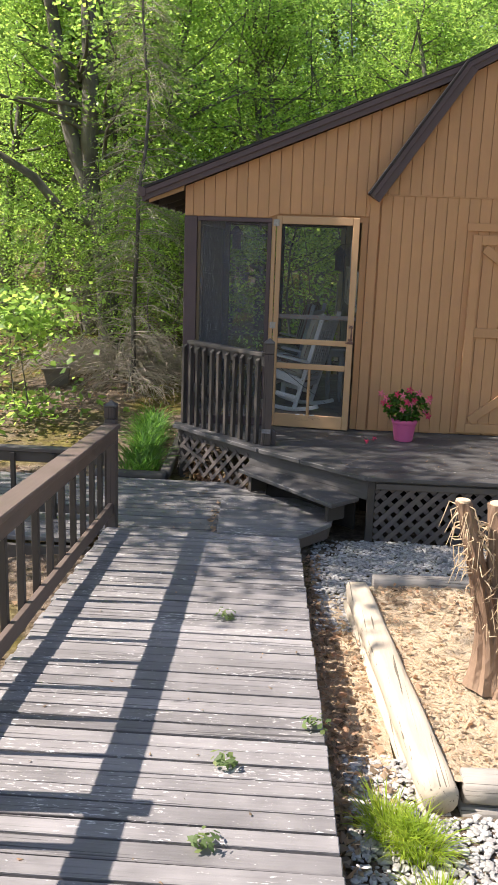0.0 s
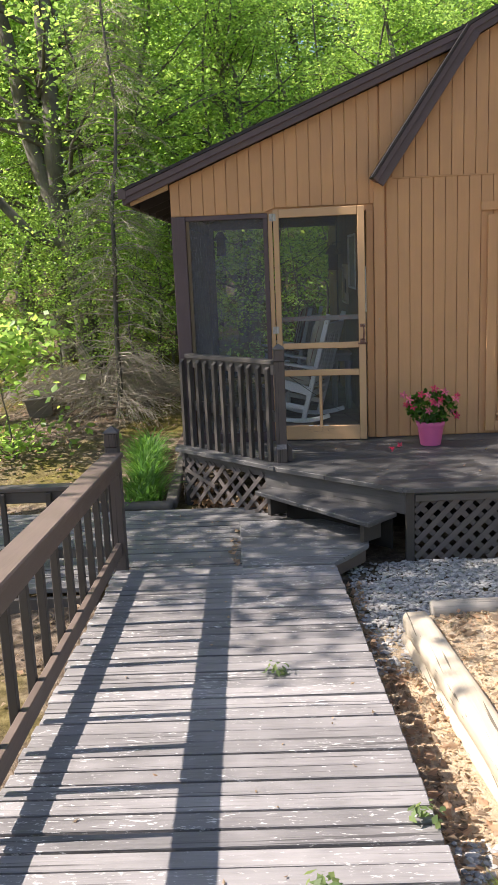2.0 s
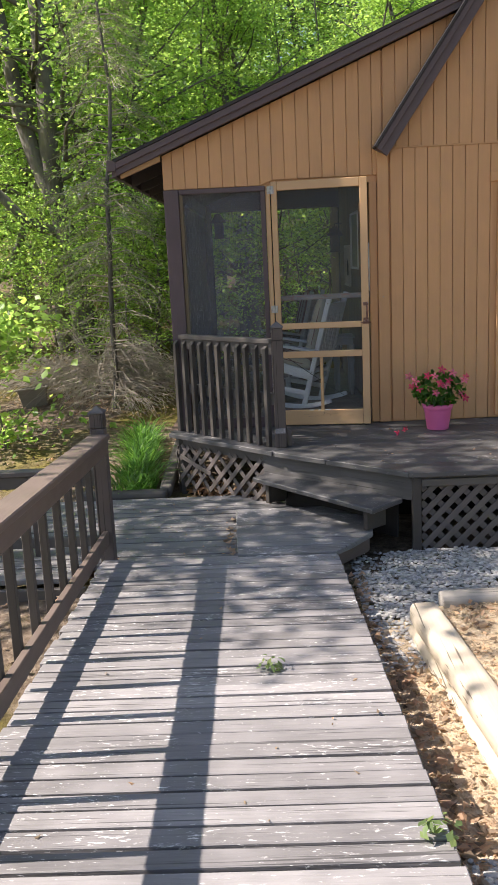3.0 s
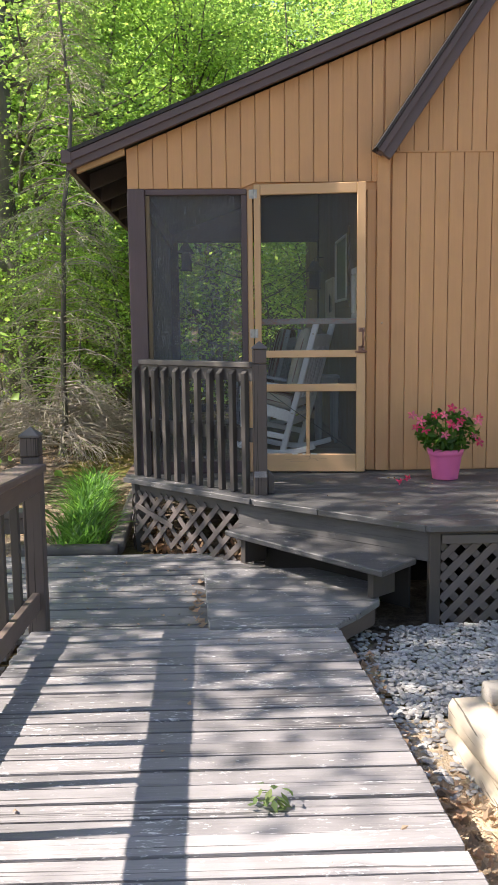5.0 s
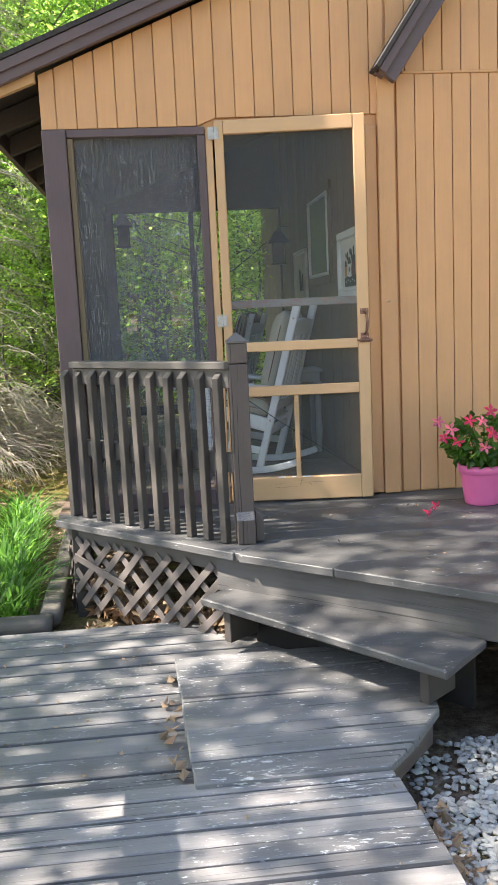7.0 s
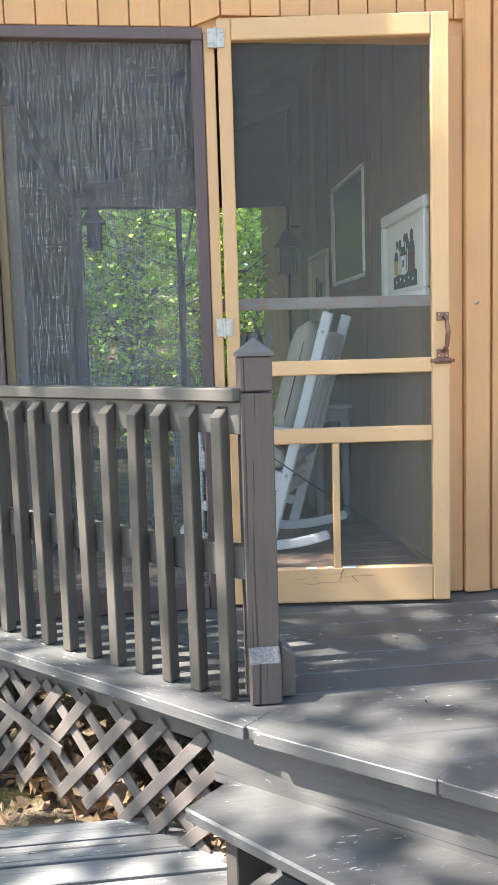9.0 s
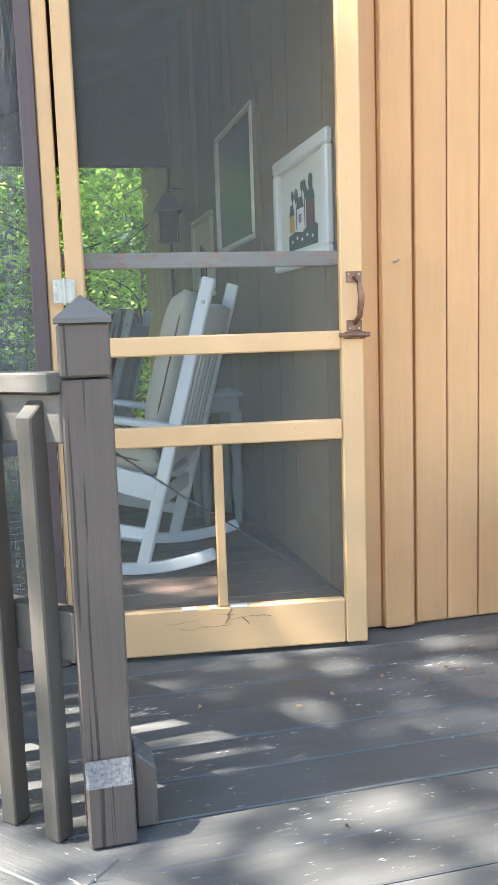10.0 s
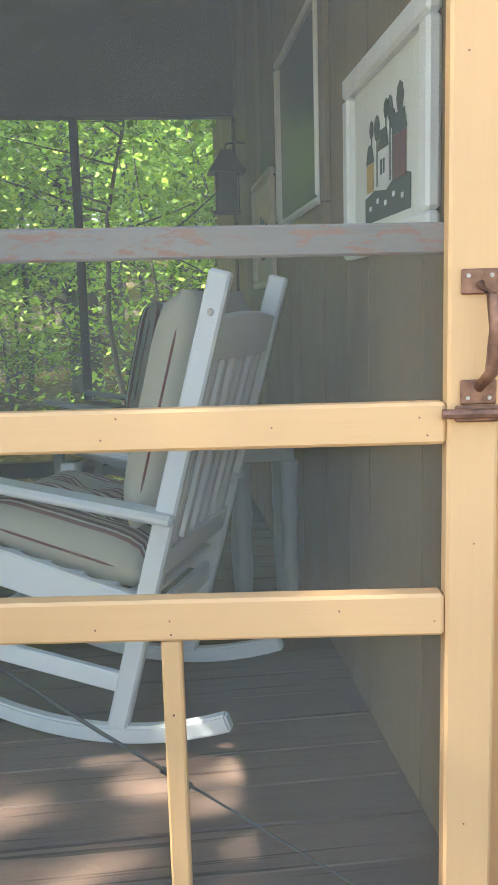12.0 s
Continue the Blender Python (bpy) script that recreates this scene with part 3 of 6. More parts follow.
def leaf_pile():
    """Dry leaves blown into a heap behind the broken lattice."""
    rng = np.random.default_rng(41)
    n = 1200
    k, d = rng.uniform(0.02, 0.95, n), np.abs(rng.normal(size=n)) * 0.16 + 0.03
    x, y = -0.14 + 0.82 * k + 0.69 * d, 8.36 - 0.79 * k + 0.72 * d
    z = -0.60 + (0.30 + 0.06 * np.sin(9 * k)) * np.exp(-d / 0.3) * rng.uniform(0.25, 1.0, n)
    nor = rng.normal(size=(n, 3)) * np.array([0.7, 0.7, 0.4]) + np.array([0, -0.2, 0.8])
    nor /= np.linalg.norm(nor, axis=1, keepdims=True)
    ln = rng.uniform(0.06, 0.11, n)
    v, f = leaf_arrays(np.stack((x, y, z), 1), nor, ln, ln * 0.6, rng, 0.35)
    tagged(raw("leaf_pile", v, f, m_litter), "heap of dry tan leaves behind the lattice", "leaves", kind="stuff")


leaf_pile()
lattice("lattice_side", (1.67, 6.73), (3.8, 6.73), -0.56, -0.08, 0.115, 0.042, True)
lattice("lattice_end", (-0.17, 10.4), (-0.17, 8.42), -0.56, -0.06, 0.14, 0.036, False)
# added sheet, coloured as the darkness below the deck
tagged(raw("deck_underside", [(1.62, 7.6, -0.6), (5.2, 7.6, -0.6), (5.2, 7.6, -0.06), (1.62, 7.6, -0.06)], [(0, 1, 2, 3)], m_shade_crack), "near-black sheet standing in for the shade under the porch deck", "wall", kind="structure")


# ---- railings ----
def post_with_cap(name, x, y, z0, z1, w, label, block_at=None):
    top = empty(name, (x, y, z0), label, "post")
    h = z1 - z0
    part("shaft", block(-w / 2, w / 2, -w / 2, w / 2, 0, h - 0.145, 0.004), m_post, top)
    part("neck", block(-w / 2, w / 2, -w / 2, w / 2, h - 0.141, h - 0.05, 0.004), m_post, top)
    bm = bmesh.new()
    c = w / 2 + 0.004
    base = [bm.verts.new((sx * c, sy * c, h - 0.049)) for sx, sy in ((-1, -1), (1, -1), (1, 1), (-1, 1))]
    mid = [bm.verts.new((sx * c, sy * c, h - 0.040)) for sx, sy in ((-1, -1), (1, -1), (1, 1), (-1, 1))]
    tip = bm.verts.new((0, 0, h))
    bm.faces.new(base[::-1])
    for k in range(4):
        bm.faces.new((base[k], base[(k + 1) % 4], mid[(k + 1) % 4], mid[k]))
        bm.faces.new((mid[k], mid[(k + 1) % 4], tip))
    part("cap", bm, m_cap, top, "pointed post cap")
    return top


def ramp_railing():
    rng = random.Random(5)
    top = empty("ramp_railing", (0, 0, 0), "dark brown wooden ramp railing with square balusters", "railing")

    def at(y, dx, dz):
        return (edge_left(y) + dx, y, ramp_z(y) + dz)
    y0, y1 = 6.33, -1.5
    part("cap_rail", beam(at(y0, -0.005, 0.815), at(y1, -0.005, 0.815), 0.13, 0.036, 0.006), m_rail_y, top, "worn cap rail, toned pale for its sunlit top")
    part("top_rail", beam(at(y0, 0.02, 0.75), at(y1, 0.02, 0.75), 0.036, 0.09, 0.004), m_rail_y, top)
    part("bottom_rail", beam(at(y0, -0.018, 0.15), at(y1, -0.018, 0.15), 0.036, 0.09, 0.004), m_rail_y, top)
    y = 6.115
    while y > -1.4:
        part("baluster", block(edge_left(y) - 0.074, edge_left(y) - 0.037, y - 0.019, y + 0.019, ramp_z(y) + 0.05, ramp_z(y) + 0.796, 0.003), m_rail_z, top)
        y -= 0.285 + rng.uniform(-0.006, 0.006)


ramp_railing()
post_with_cap("newel_post", -0.425, 6.375, -0.445, 0.60, 0.09, "dark brown square newel post with pointed cap")
post_with_cap("porch_post", 0.736, 7.69, 0.0, 0.978, 0.088, "dark brown porch rail post with pointed cap")


def post_shoe(x, y, turn):
    ob = finish("post_block", block(-0.042, 0.042, -0.02, 0.02, 0.002, 0.15, 0.004), m_post)
    for v in ob.data.vertices:
        if v.co.z > 0.1 and v.co.y < 0:
            v.co.z -= 0.03
    ob.data.update()
    ob.data.materials.append(m_block_cap)
    for p in ob.data.polygons:
        if p.center.z > 0.118:
            p.material_index = 1
    ob.matrix_world = pose(x, y, 0, 0, 0, turn)
    tagged(ob, "short brown block at the foot of the porch post", "block")
    return ob


post_with_cap("newel_post", -0.36, 2.62, -0.16, 0.86, 0.09, "dark brown square newel post with pointed cap")
post_shoe(0.736, 7.624, 0)
post_shoe(0.802, 7.69, 90)


def porch_railing():
    top = empty("porch_railing", (0, 0, 0), "dark brown wooden porch railing with square balusters", "railing")
    a, b = Vector((-0.075, 8.455, 0)), Vector((0.702, 7.66, 0))
    u = (b - a).normalized()
    n = Vector((u.y, -u.x, 0))
    if n.y > 0:
        n = -n
    bar_part("cap_rail", a + Vector((0, 0, 0.830)), b + Vector((0, 0, 0.830)), 0.085, 0.034, m_rail_x, top)
    bar_part("top_rail", a + Vector((0, 0, 0.768)), b + Vector((0, 0, 0.768)), 0.036, 0.085, m_rail_x, top)
    bar_part("bottom_rail", a + Vector((0, 0, 0.38)), b + Vector((0, 0, 0.38)), 0.036, 0.09, m_rail_x, top)
    rng = random.Random(2)
    count = 11
    turn = math.degrees(math.atan2(u.y, u.x))
    for k in range(count):
        f = -0.04 + 1.0 * k / (count - 1)
        p = a.lerp(b, f) + n * 0.040
        bm = block(-0.019, 0.019, -0.019, 0.019, 0.004, 0.802, 0.003)
        for v in bm.verts:
            if v.co.z > 0.75 and v.co.y < 0:
                v.co.z -= 0.028
        bm.transform(pose(p.x, p.y, 0, rng.uniform(-0.7, 0.7), rng.uniform(-1.0, 1.0), turn))
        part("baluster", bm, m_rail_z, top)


porch_railing()


def side_walk_railing():
    top = empty("walk_railing", (0, 0, 0), "low dark brown railing along the side walk", "railing")
    y = 6.62
    part("cap_rail", block(-3.2, -0.52, y - 0.05, y + 0.05, 0.105, 0.14, 0.005), m_rail_x, top)
    part("top_rail", block(-3.2, -0.52, y - 0.035, y, 0.02, 0.104, 0.004), m_rail_x, top)
    part("bottom_rail", block(-3.2, -0.52, y - 0.035, y, -0.40, -0.33, 0.004), m_rail_x, top)
    for k in range(8):
        x = -0.94 - 0.33 * k
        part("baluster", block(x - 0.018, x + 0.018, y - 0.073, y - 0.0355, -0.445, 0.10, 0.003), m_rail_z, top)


side_walk_railing()


# ---- cabin ----
WALL_Y = 8.50
BOARD = 0.1035
ROOF = ((-0.53, 2.275), (2.40, 3.455), (4.7, 4.68))


def roof_z(x):
    if x < ROOF[1][0]:
        (x0, z0), (x1, z1) = ROOF[0], ROOF[1]
    else:
        (x0, z0), (x1, z1) = ROOF[1], ROOF[2]
        x = x if x < x1 else 2 * x1 - x
    return z0 + (z1 - z0) * (x - x0) / (x1 - x0)


def board_wall(name, label, x0, x1, z_low, z_high, start=None):
    """Vertical boards with open grooves over a backing slab."""
    top = empty(name, (0, 0, 0), label, "wall", kind="structure")
    rng = random.Random(7)
    x = x0
    while x < x1 - 0.01:
        w = min(start if start and x == x0 else BOARD, x1 - x)
        a, b = x + 0.0022, x + w - 0.0022
        part("board", wall_slab([(a, z_low(a)), (b, z_low(b)), (b, z_high(b)), (a, z_high(a))], WALL_Y - 0.012 - rng.uniform(0, 0.0015), WALL_Y + 0.004, 0.0025), m_siding, top)
        x += w
    return top


def cabin():
    # gable above the porch opening
    board_wall("wall_gable", "ochre painted vertical board gable above the porch", -0.155, 1.665, lambda x: 2.046 if x < 0.72 else 2.085, lambda x: roof_z(x) - 0.11, 0.0825)
    tagged(finish("wall_gable_core", wall_slab([(-0.155, 2.03), (1.66, 2.03), (1.66, roof_z(1.66) - 0.12), (-0.155, roof_z(-0.155) - 0.12)], WALL_Y + 0.005, WALL_Y + 0.09), m_siding), "gable framing wall", "wall", kind="structure")
    board_wall("wall_front", "tan painted vertical board cabin wall", 1.728, 5.2, lambda x: 0.006, lambda x: 2.285)
    board_wall("wall_front_upper", "tan painted vertical board upper wall", 1.675, 7.6, lambda x: 2.297, lambda x: max(2.31, roof_z(x) - 0.11))
    tagged(finish("wall_front_core", wall_slab([(1.66, -0.5), (7.7, -0.5), (7.7, 2.3), (6.9, roof_z(6.9) - 0.13), (4.7, roof_z(4.7) - 0.13), (2.5, roof_z(2.5) - 0.13), (1.66, roof_z(1.66) - 0.12)], WALL_Y + 0.005, WALL_Y + 0.12), m_siding), "tan cabin front wall behind its boards", "wall", kind="structure")
    # trim
    t = empty("trim", (0, 0, 0), "tan corner boards beside the screen door", "trim", kind="structure")
    part("corner_board", block(1.619, 1.711, WALL_Y - 0.035, WALL_Y + 0.004, 0.006, 2.29, 0.003), m_siding, t)
    part("jamb_board", block(1.555, 1.616, WALL_Y - 0.012, WALL_Y + 0.05, 0.006, 2.03, 0.003), m_siding, t)
    part("drip_strip", block(1.76, 5.2, WALL_Y - 0.02, WALL_Y - 0.013, 2.284, 2.298, 0.002), m_siding, t)
    part("door_stop", block(0.692, 0.731, WALL_Y - 0.012, WALL_Y + 0.05, 0.006, 2.03, 0.003), m_door, t)
    # roof: low porch slope, upper slope and steep lower slope
    for nm, (xa, za), (xb, zb), lab in (("roof_porch", ROOF[0], ROOF[1], "shallow dark shingle roof over the porch"), ("roof_upper", ROOF[1], ROOF[2], "upper dark shingle roof slope"), ("roof_far", ROOF[2], (7.0, 3.44), "far dark shingle roof slope")):
        r = empty(nm, (0, 0, 0), lab, "roof", kind="structure")
        part("shingle_sheet", wall_slab([(xa, za + 0.002), (xb, zb + 0.002), (xb, zb + 0.027), (xa - 0.02, za + 0.020)], WALL_Y - 0.13, 14.2), m_shingle, r)
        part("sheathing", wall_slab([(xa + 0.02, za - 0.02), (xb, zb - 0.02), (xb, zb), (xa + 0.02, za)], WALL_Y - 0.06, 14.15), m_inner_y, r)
        part("rake_board", wall_slab([(xa, za - 0.108), (xb, zb - 0.108), (xb, zb), (xa, za)], WALL_Y - 0.105, WALL_Y - 0.065, 0.004), m_fascia, r)
        part("rake_strip", wall_slab([(xa, za - 0.055), (xb, zb - 0.055), (xb, zb - 0.001), (xa, za - 0.001)], WALL_Y - 0.122, WALL_Y - 0.1055, 0.003), m_fascia, r)
    e = empty("eave", (0, 0, 0), "dark brown eave board and open rafters", "eave", kind="structure")
    part("fascia", block(-0.56, -0.521, WALL_Y - 0.10, 14.1, 2.16, 2.275, 0.003), m_fascia, e)
    part("gutter", block(-0.592, -0.522, WALL_Y - 0.128, WALL_Y - 0.102, 2.205, 2.292, 0.004), m_fascia, e, "boxed end of the eave")
    for k in range(9):
        y = WALL_Y - 0.055 + 0.01 + 0.6 * k
        if k == 0:
            part("rafter_end", wall_slab([(-0.50, 2.15), (-0.165, 2.275), (-0.165, 2.385), (-0.50, 2.258)], y, y + 0.04, 0.002), m_door, e, "ochre painted rafter end")
            continue
        part("rafter", wall_slab([(-0.50, 2.13), (1.6, 2.95), (1.6, 3.05), (-0.50, 2.255)], y, y + 0.04, 0.002), m_inner_y, e)
    part("plate", block(-0.155, -0.06, WALL_Y + 0.1, 12.2, 1.98, 2.11), m_inner_y, e)
    # steep lower roof end that stops over the wall
    s = empty("roof_lower", (0, 0, 0), "steep dark gambrel roof end with rake boards", "roof", kind="structure")
    a, b = Vector((1.645, 2.252)), Vector((2.455, 3.43))
    d = (b - a).normalized()
    n = Vector((-d.y, d.x))

    def strip(o0, o1, y0, y1, mat, nm):
        pts = [a + n * o0, b + n * o0, b + n * o1, a + n * o1]
        part(nm, wall_slab([(p.x, p.y) for p in pts], y0, y1, 0.003), mat, s)
    strip(-0.06, 0.04, WALL_Y - 0.125, WALL_Y - 0.08, m_fascia, "rake_board")
    strip(0.005, 0.05, WALL_Y - 0.15, WALL_Y - 0.126, m_fascia, "rake_strip")
    strip(0.051, 0.075, WALL_Y - 0.165, WALL_Y - 0.002, m_shingle, "shingle_edge")
    strip(0.0, 0.05, WALL_Y - 0.079, WALL_Y - 0.013, m_fascia, "soffit")
    # far sides
    tagged(finish("wall_side", block(7.6, 7.7, WALL_Y + 0.13, 14.0, -0.6, 3.0), m_siding), "tan cabin side wall", "wall", kind="structure")
    tagged(finish("wall_back", wall_slab([(1.66, -0.6), (7.7, -0.6), (7.7, 2.8), (4.7, 4.4), (1.66, 2.9)], 13.9, 14.0), m_siding), "tan cabin back wall", "wall", kind="structure")
    tagged(finish("wall_cabin_side", wall_slab([(WALL_Y + 0.13, -0.6), (13.89, -0.6), (13.89, 2.98), (WALL_Y + 0.13, 2.98)], 0, 0.06), m_inner), "dark panelled wall inside the porch", "wall", kind="structure")
    ob = bpy.data.objects["wall_cabin_side"]
    for v in ob.data.vertices:
        v.co = Vector((1.622 + v.co.y, v.co.x, v.co.z))


cabin()


def inner_boards():
    """Grooved panel boards on the porch side of the cabin wall."""
    top = empty("wall_panelling", (0, 0, 0), "dark brown grooved panelling on the porch wall", "wall", kind="structure")
    y = WALL_Y + 0.135
    k = 0
    while y < 13.0:
        w = (0.31, 0.40, 0.20)[k % 3]
        part("panel", block(1.6145, 1.6215, y + 0.002, y + w - 0.002, 0.002, 2.9, 0.0015), m_inner, top)
        y += w
        k += 1


inner_boards()


def barn_door():
    top = empty("barn_door", (2.61, WALL_Y - 0.013, 0), "tan painted board barn door with diagonal braces", "door")
    w, h = 1.25, 1.95
    for k in range(12):
        x = 0.005 + k * w / 12
        part("plank", block(x + 0.002, x + w / 12 - 0.002, -0.018, -0.001, 0.03, h, 0.002), m_siding, top)
    for nm, bx in (("stile", (0, 0.085, 0.03, h)), ("stile", (w - 0.085, w, 0.03, h)), ("rail", (0.086, w - 0.086, 0.03, 0.12)), ("rail", (0.086, w - 0.086, h - 0.09, h)), ("rail", (0.086, w - 0.086, 0.98, 1.07))):
        part(nm, block(bx[0], bx[1], -0.04, -0.0185, bx[2], bx[3], 0.003), m_siding, top)
    part("brace", beam((0.12, -0.03, 0.15), (w - 0.12, -0.03, 0.95), 0.022, 0.085, 0.003, up=(-0.5, 0, 1)), m_siding, top)
    part("brace", beam((0.12, -0.03, h - 0.12), (w - 0.12, -0.03, 1.1), 0.022, 0.085, 0.003, up=(0.5, 0, 1)), m_siding, top)
    tagged(finish("door_header", block(2.55, 4.0, WALL_Y - 0.04, WALL_Y - 0.0135, 1.985, 2.06, 0.003), m_siding), "tan header board over the barn door", "trim", kind="structure")


barn_door()


# ---- screened porch front ----
def front_screen():
    top = empty("window_1", (0, 0, 0), "fixed dusty screen panel in dull purple-brown frame", "screen", kind="structure")
    y0, y1 = WALL_Y - 0.02, WALL_Y + 0.02
    part("corner_post", block(-0.155, -0.032, WALL_Y - 0.035, WALL_Y + 0.06, 0.002, 2.042, 0.004), m_trim, top)
    part("frame_stile", block(-0.030, 0.0, y0 + 0.008, y1, 0.002, 2.0, 0.003), m_inner, top, "bare brown inner stile")
    part("frame_stile", block(0.650, 0.690, y0, y1, 0.002, 2.0, 0.003), m_trim, top)
    part("frame_head", block(-0.030, 0.690, y0, y1, 2.002, 2.042, 0.003), m_trim, top)
    part("sill", block(0.002, 0.648, y0, y1, 0.002, 0.09, 0.003), m_trim, top)
    raw("screen", [(0.0, WALL_Y + 0.012, 0.09), (0.651, WALL_Y + 0.012, 0.09), (0.651, WALL_Y + 0.012, 2.003), (0.0, WALL_Y + 0.012, 2.003)], [(0, 1, 2, 3)], m_screen_old, top, "dusty woven fly screen")


front_screen()


def hinge(z):
    bm = block(-0.035, -0.004, -0.004, 0, 0, 0.075, 0.001)
    block(0.004, 0.035, -0.004, 0, 0, 0.075, 0.001, None, bm)
    join(bm, tube([(0, -0.006, -0.004), (0, -0.006, 0.079)], [0.006, 0.006], 8))
    for x in (-0.025, 0.025):
        for zz in (0.015, 0.06):
            join(bm, tube([(x, -0.004, zz), (x, -0.007, zz)], [0.004, 0.003], 6))
    bm.transform(pose(0.0, -0.032, z + 0.007) @ Matrix.Scale(0.82, 4))
    return bm


def screen_door():
    top = empty("screen_door", (0.738, WALL_Y, 0), "slightly ajar tan wooden screen door with dark mesh and rusty pull", "door", turn=-7.0)
    y0, y1 = -0.030, 0.002
    xl, xr = 0.004, 0.796
    part("stile", block(xl, xl + 0.048, y0, y1, 0.012, 2.068, 0.004), m_door, top)
    part("stile", block(xr - 0.062, xr, y0, y1, 0.012, 2.068, 0.004), m_door, top)
    a, b = xl + 0.049, xr - 0.063
    part("top_rail", block(a, b, y0, y1, 1.995, 2.068, 0.004), m_door_x, top)
    part("middle_rail", block(a, b, y0 + 0.001, y1, 0.846, 0.898, 0.004), m_door_x, top)
    part("lower_rail", block(a, b, y0 + 0.001, y1, 0.600, 0.655, 0.004), m_door_x, top)
    part("bottom_rail", block(a, b, y0 + 0.001, y1, 0.012, 0.142, 0.005), m_door_x, top, "cracked bottom rail")
    rng = random.Random(6)
    for x, z, n in ((0.22, 0.100, 9), (0.25, 0.086, 8), (0.31, 0.090, 10), (0.40, 0.104, 9), (0.36, 0.122, 5), (0.46, 0.112, 6)):
        pts = [(x, y0 + 0.0008, z)]
        for _ in range(n):
            pts.append((pts[-1][0] + rng.uniform(0.006, 0.016), y0 + 0.0008, pts[-1][2] + rng.uniform(-0.0032, 0.0032)))
        part("crack", tube(pts, [0.0002] + [rng.uniform(0.0003, 0.0007) for _ in range(n - 1)] + [0.0002], 5, False), m_inner_floor, top)
    for pts in (((0.402, 0.141), (0.407, 0.133), (0.396, 0.122), (0.399, 0.110), (0.391, 0.102), (0.389, 0.094)), ((0.436, 0.110), (0.443, 0.102), (0.452, 0.094), (0.455, 0.087))):
        part("crack", tube([(x, y0 + 0.0006, z) for x, z in pts], [0.001] * (len(pts) - 1) + [0.0004], 5, False), m_shade_crack, top)
    for xa, xb in ((0.268, 0.31), (0.345, 0.366), (0.404, 0.452)):
        part("peeled_strip", block(xa, xb, y0 + 0.0005, y0 + 0.02, 0.1385, 0.1432, 0.001), m_frame_white, top, "peeled strip of bare white paint")
    for x, z in ((0.09, 0.885), (0.31, 0.862), (0.33, 0.888), (0.52, 0.872), (0.70, 0.880), (0.71, 0.858), (0.10, 0.632), (0.29, 0.618), (0.385, 0.628), (0.386, 0.61), (0.60, 0.636), (0.72, 0.62), (0.025, 0.08), (0.024, 0.50), (0.03, 0.86), (0.76, 0.34), (0.768, 0.72), (0.755, 1.3), (0.385, 0.50), (0.385, 0.24)):
        part("nail_head", tube([(x, y0 - 0.0004, z), (x, y0 + 0.004, z)], [0.0013, 0.0013], 6), m_rust, top)
    part("mullion", block(0.372, 0.398, y0 + 0.003, y1, 0.143, 0.599, 0.003), m_door, top)
    for nm, z0, z1 in (("screen", 0.899, 1.994), ("screen", 0.656, 0.845), ("screen", 0.143, 0.599)):
        raw(nm, [(a, y1 - 0.008, z0), (b, y1 - 0.008, z0), (b, y1 - 0.008, z1), (a, y1 - 0.008, z1)], [(0, 1, 2, 3)], m_screen, top, "dark woven fly screen")
    part("hinge", hinge(0.985), m_steel, top, "worn steel hinge")
    part("hinge", hinge(1.965), m_steel, top, "worn steel hinge")
    # pull handle with plates and latch bolt
    hx, hy = 0.770, y0 - 0.001
    h = part("handle", tube([(hx, hy - 0.004, 1.038), (hx + 0.008, hy - 0.028, 1.022), (hx + 0.012, hy - 0.036, 0.985), (hx + 0.008, hy - 0.030, 0.935), (hx, hy - 0.004, 0.915)], [0.006, 0.007, 0.009, 0.008, 0.006], 8), m_rust, top, "rusted iron pull handle", True)
    part("plate", block(hx - 0.022, hx + 0.022, hy - 0.004, hy, 1.026, 1.056, 0.002), m_rust, h)
    part("plate", block(hx - 0.022, hx + 0.022, hy - 0.004, hy, 0.895, 0.925, 0.002), m_rust, h)
    for sx, sz in ((-0.014, 1.048), (0.014, 1.048), (-0.013, 0.903), (0.013, 0.903)):
        part("screw", tube([(hx + sx, hy - 0.003, sz), (hx + sx, hy - 0.006, sz)], [0.0032, 0.0024], 8), m_steel, h)
    latch = part("latch", tube([(hx - 0.045, hy - 0.012, 0.885), (hx + 0.04, hy - 0.012, 0.885)], [0.006, 0.006], 8), m_rust, top, "rusted bolt latch")
    part("latch_plate", block(hx - 0.028, hx + 0.03, hy - 0.008, hy, 0.874, 0.894, 0.002), m_rust, latch)
    part("cable", tube([(0.09, y1 + 0.006, 0.60), (0.28, y1 + 0.007, 0.46), (0.42, y1 + 0.007, 0.365), (0.73, y1 + 0.006, 0.15)], [0.0028, 0.0028, 0.0018, 0.0012], 6), m_cable, top, "thin brace cable")
    tube_bm = tube([(0.36, y1 + 0.007, 0.405), (0.40, y1 + 0.007, 0.378)], [0.005, 0.005], 8)
    part("turnbuckle", tube_bm, m_cable, top)


screen_door()
hook = finish("wall_hook", tube([(0, 0.01, 0), (0, -0.02, 0.0), (0.004, -0.028, 0.006)], [0.003, 0.003, 0.003], 6), m_steel)
hook.matrix_world = pose(1.655, WALL_Y - 0.035, 1.085)
tagged(hook, "small painted nail in the corner board", "nail")
bar = finish("guard_bar", block(0.70, 1.612, WALL_Y + 0.061, WALL_Y + 0.085, 1.085, 1.128, 0.003), m_bar)
tagged(bar, "weathered grey wooden guard bar behind the screen", "bar", kind="structure")


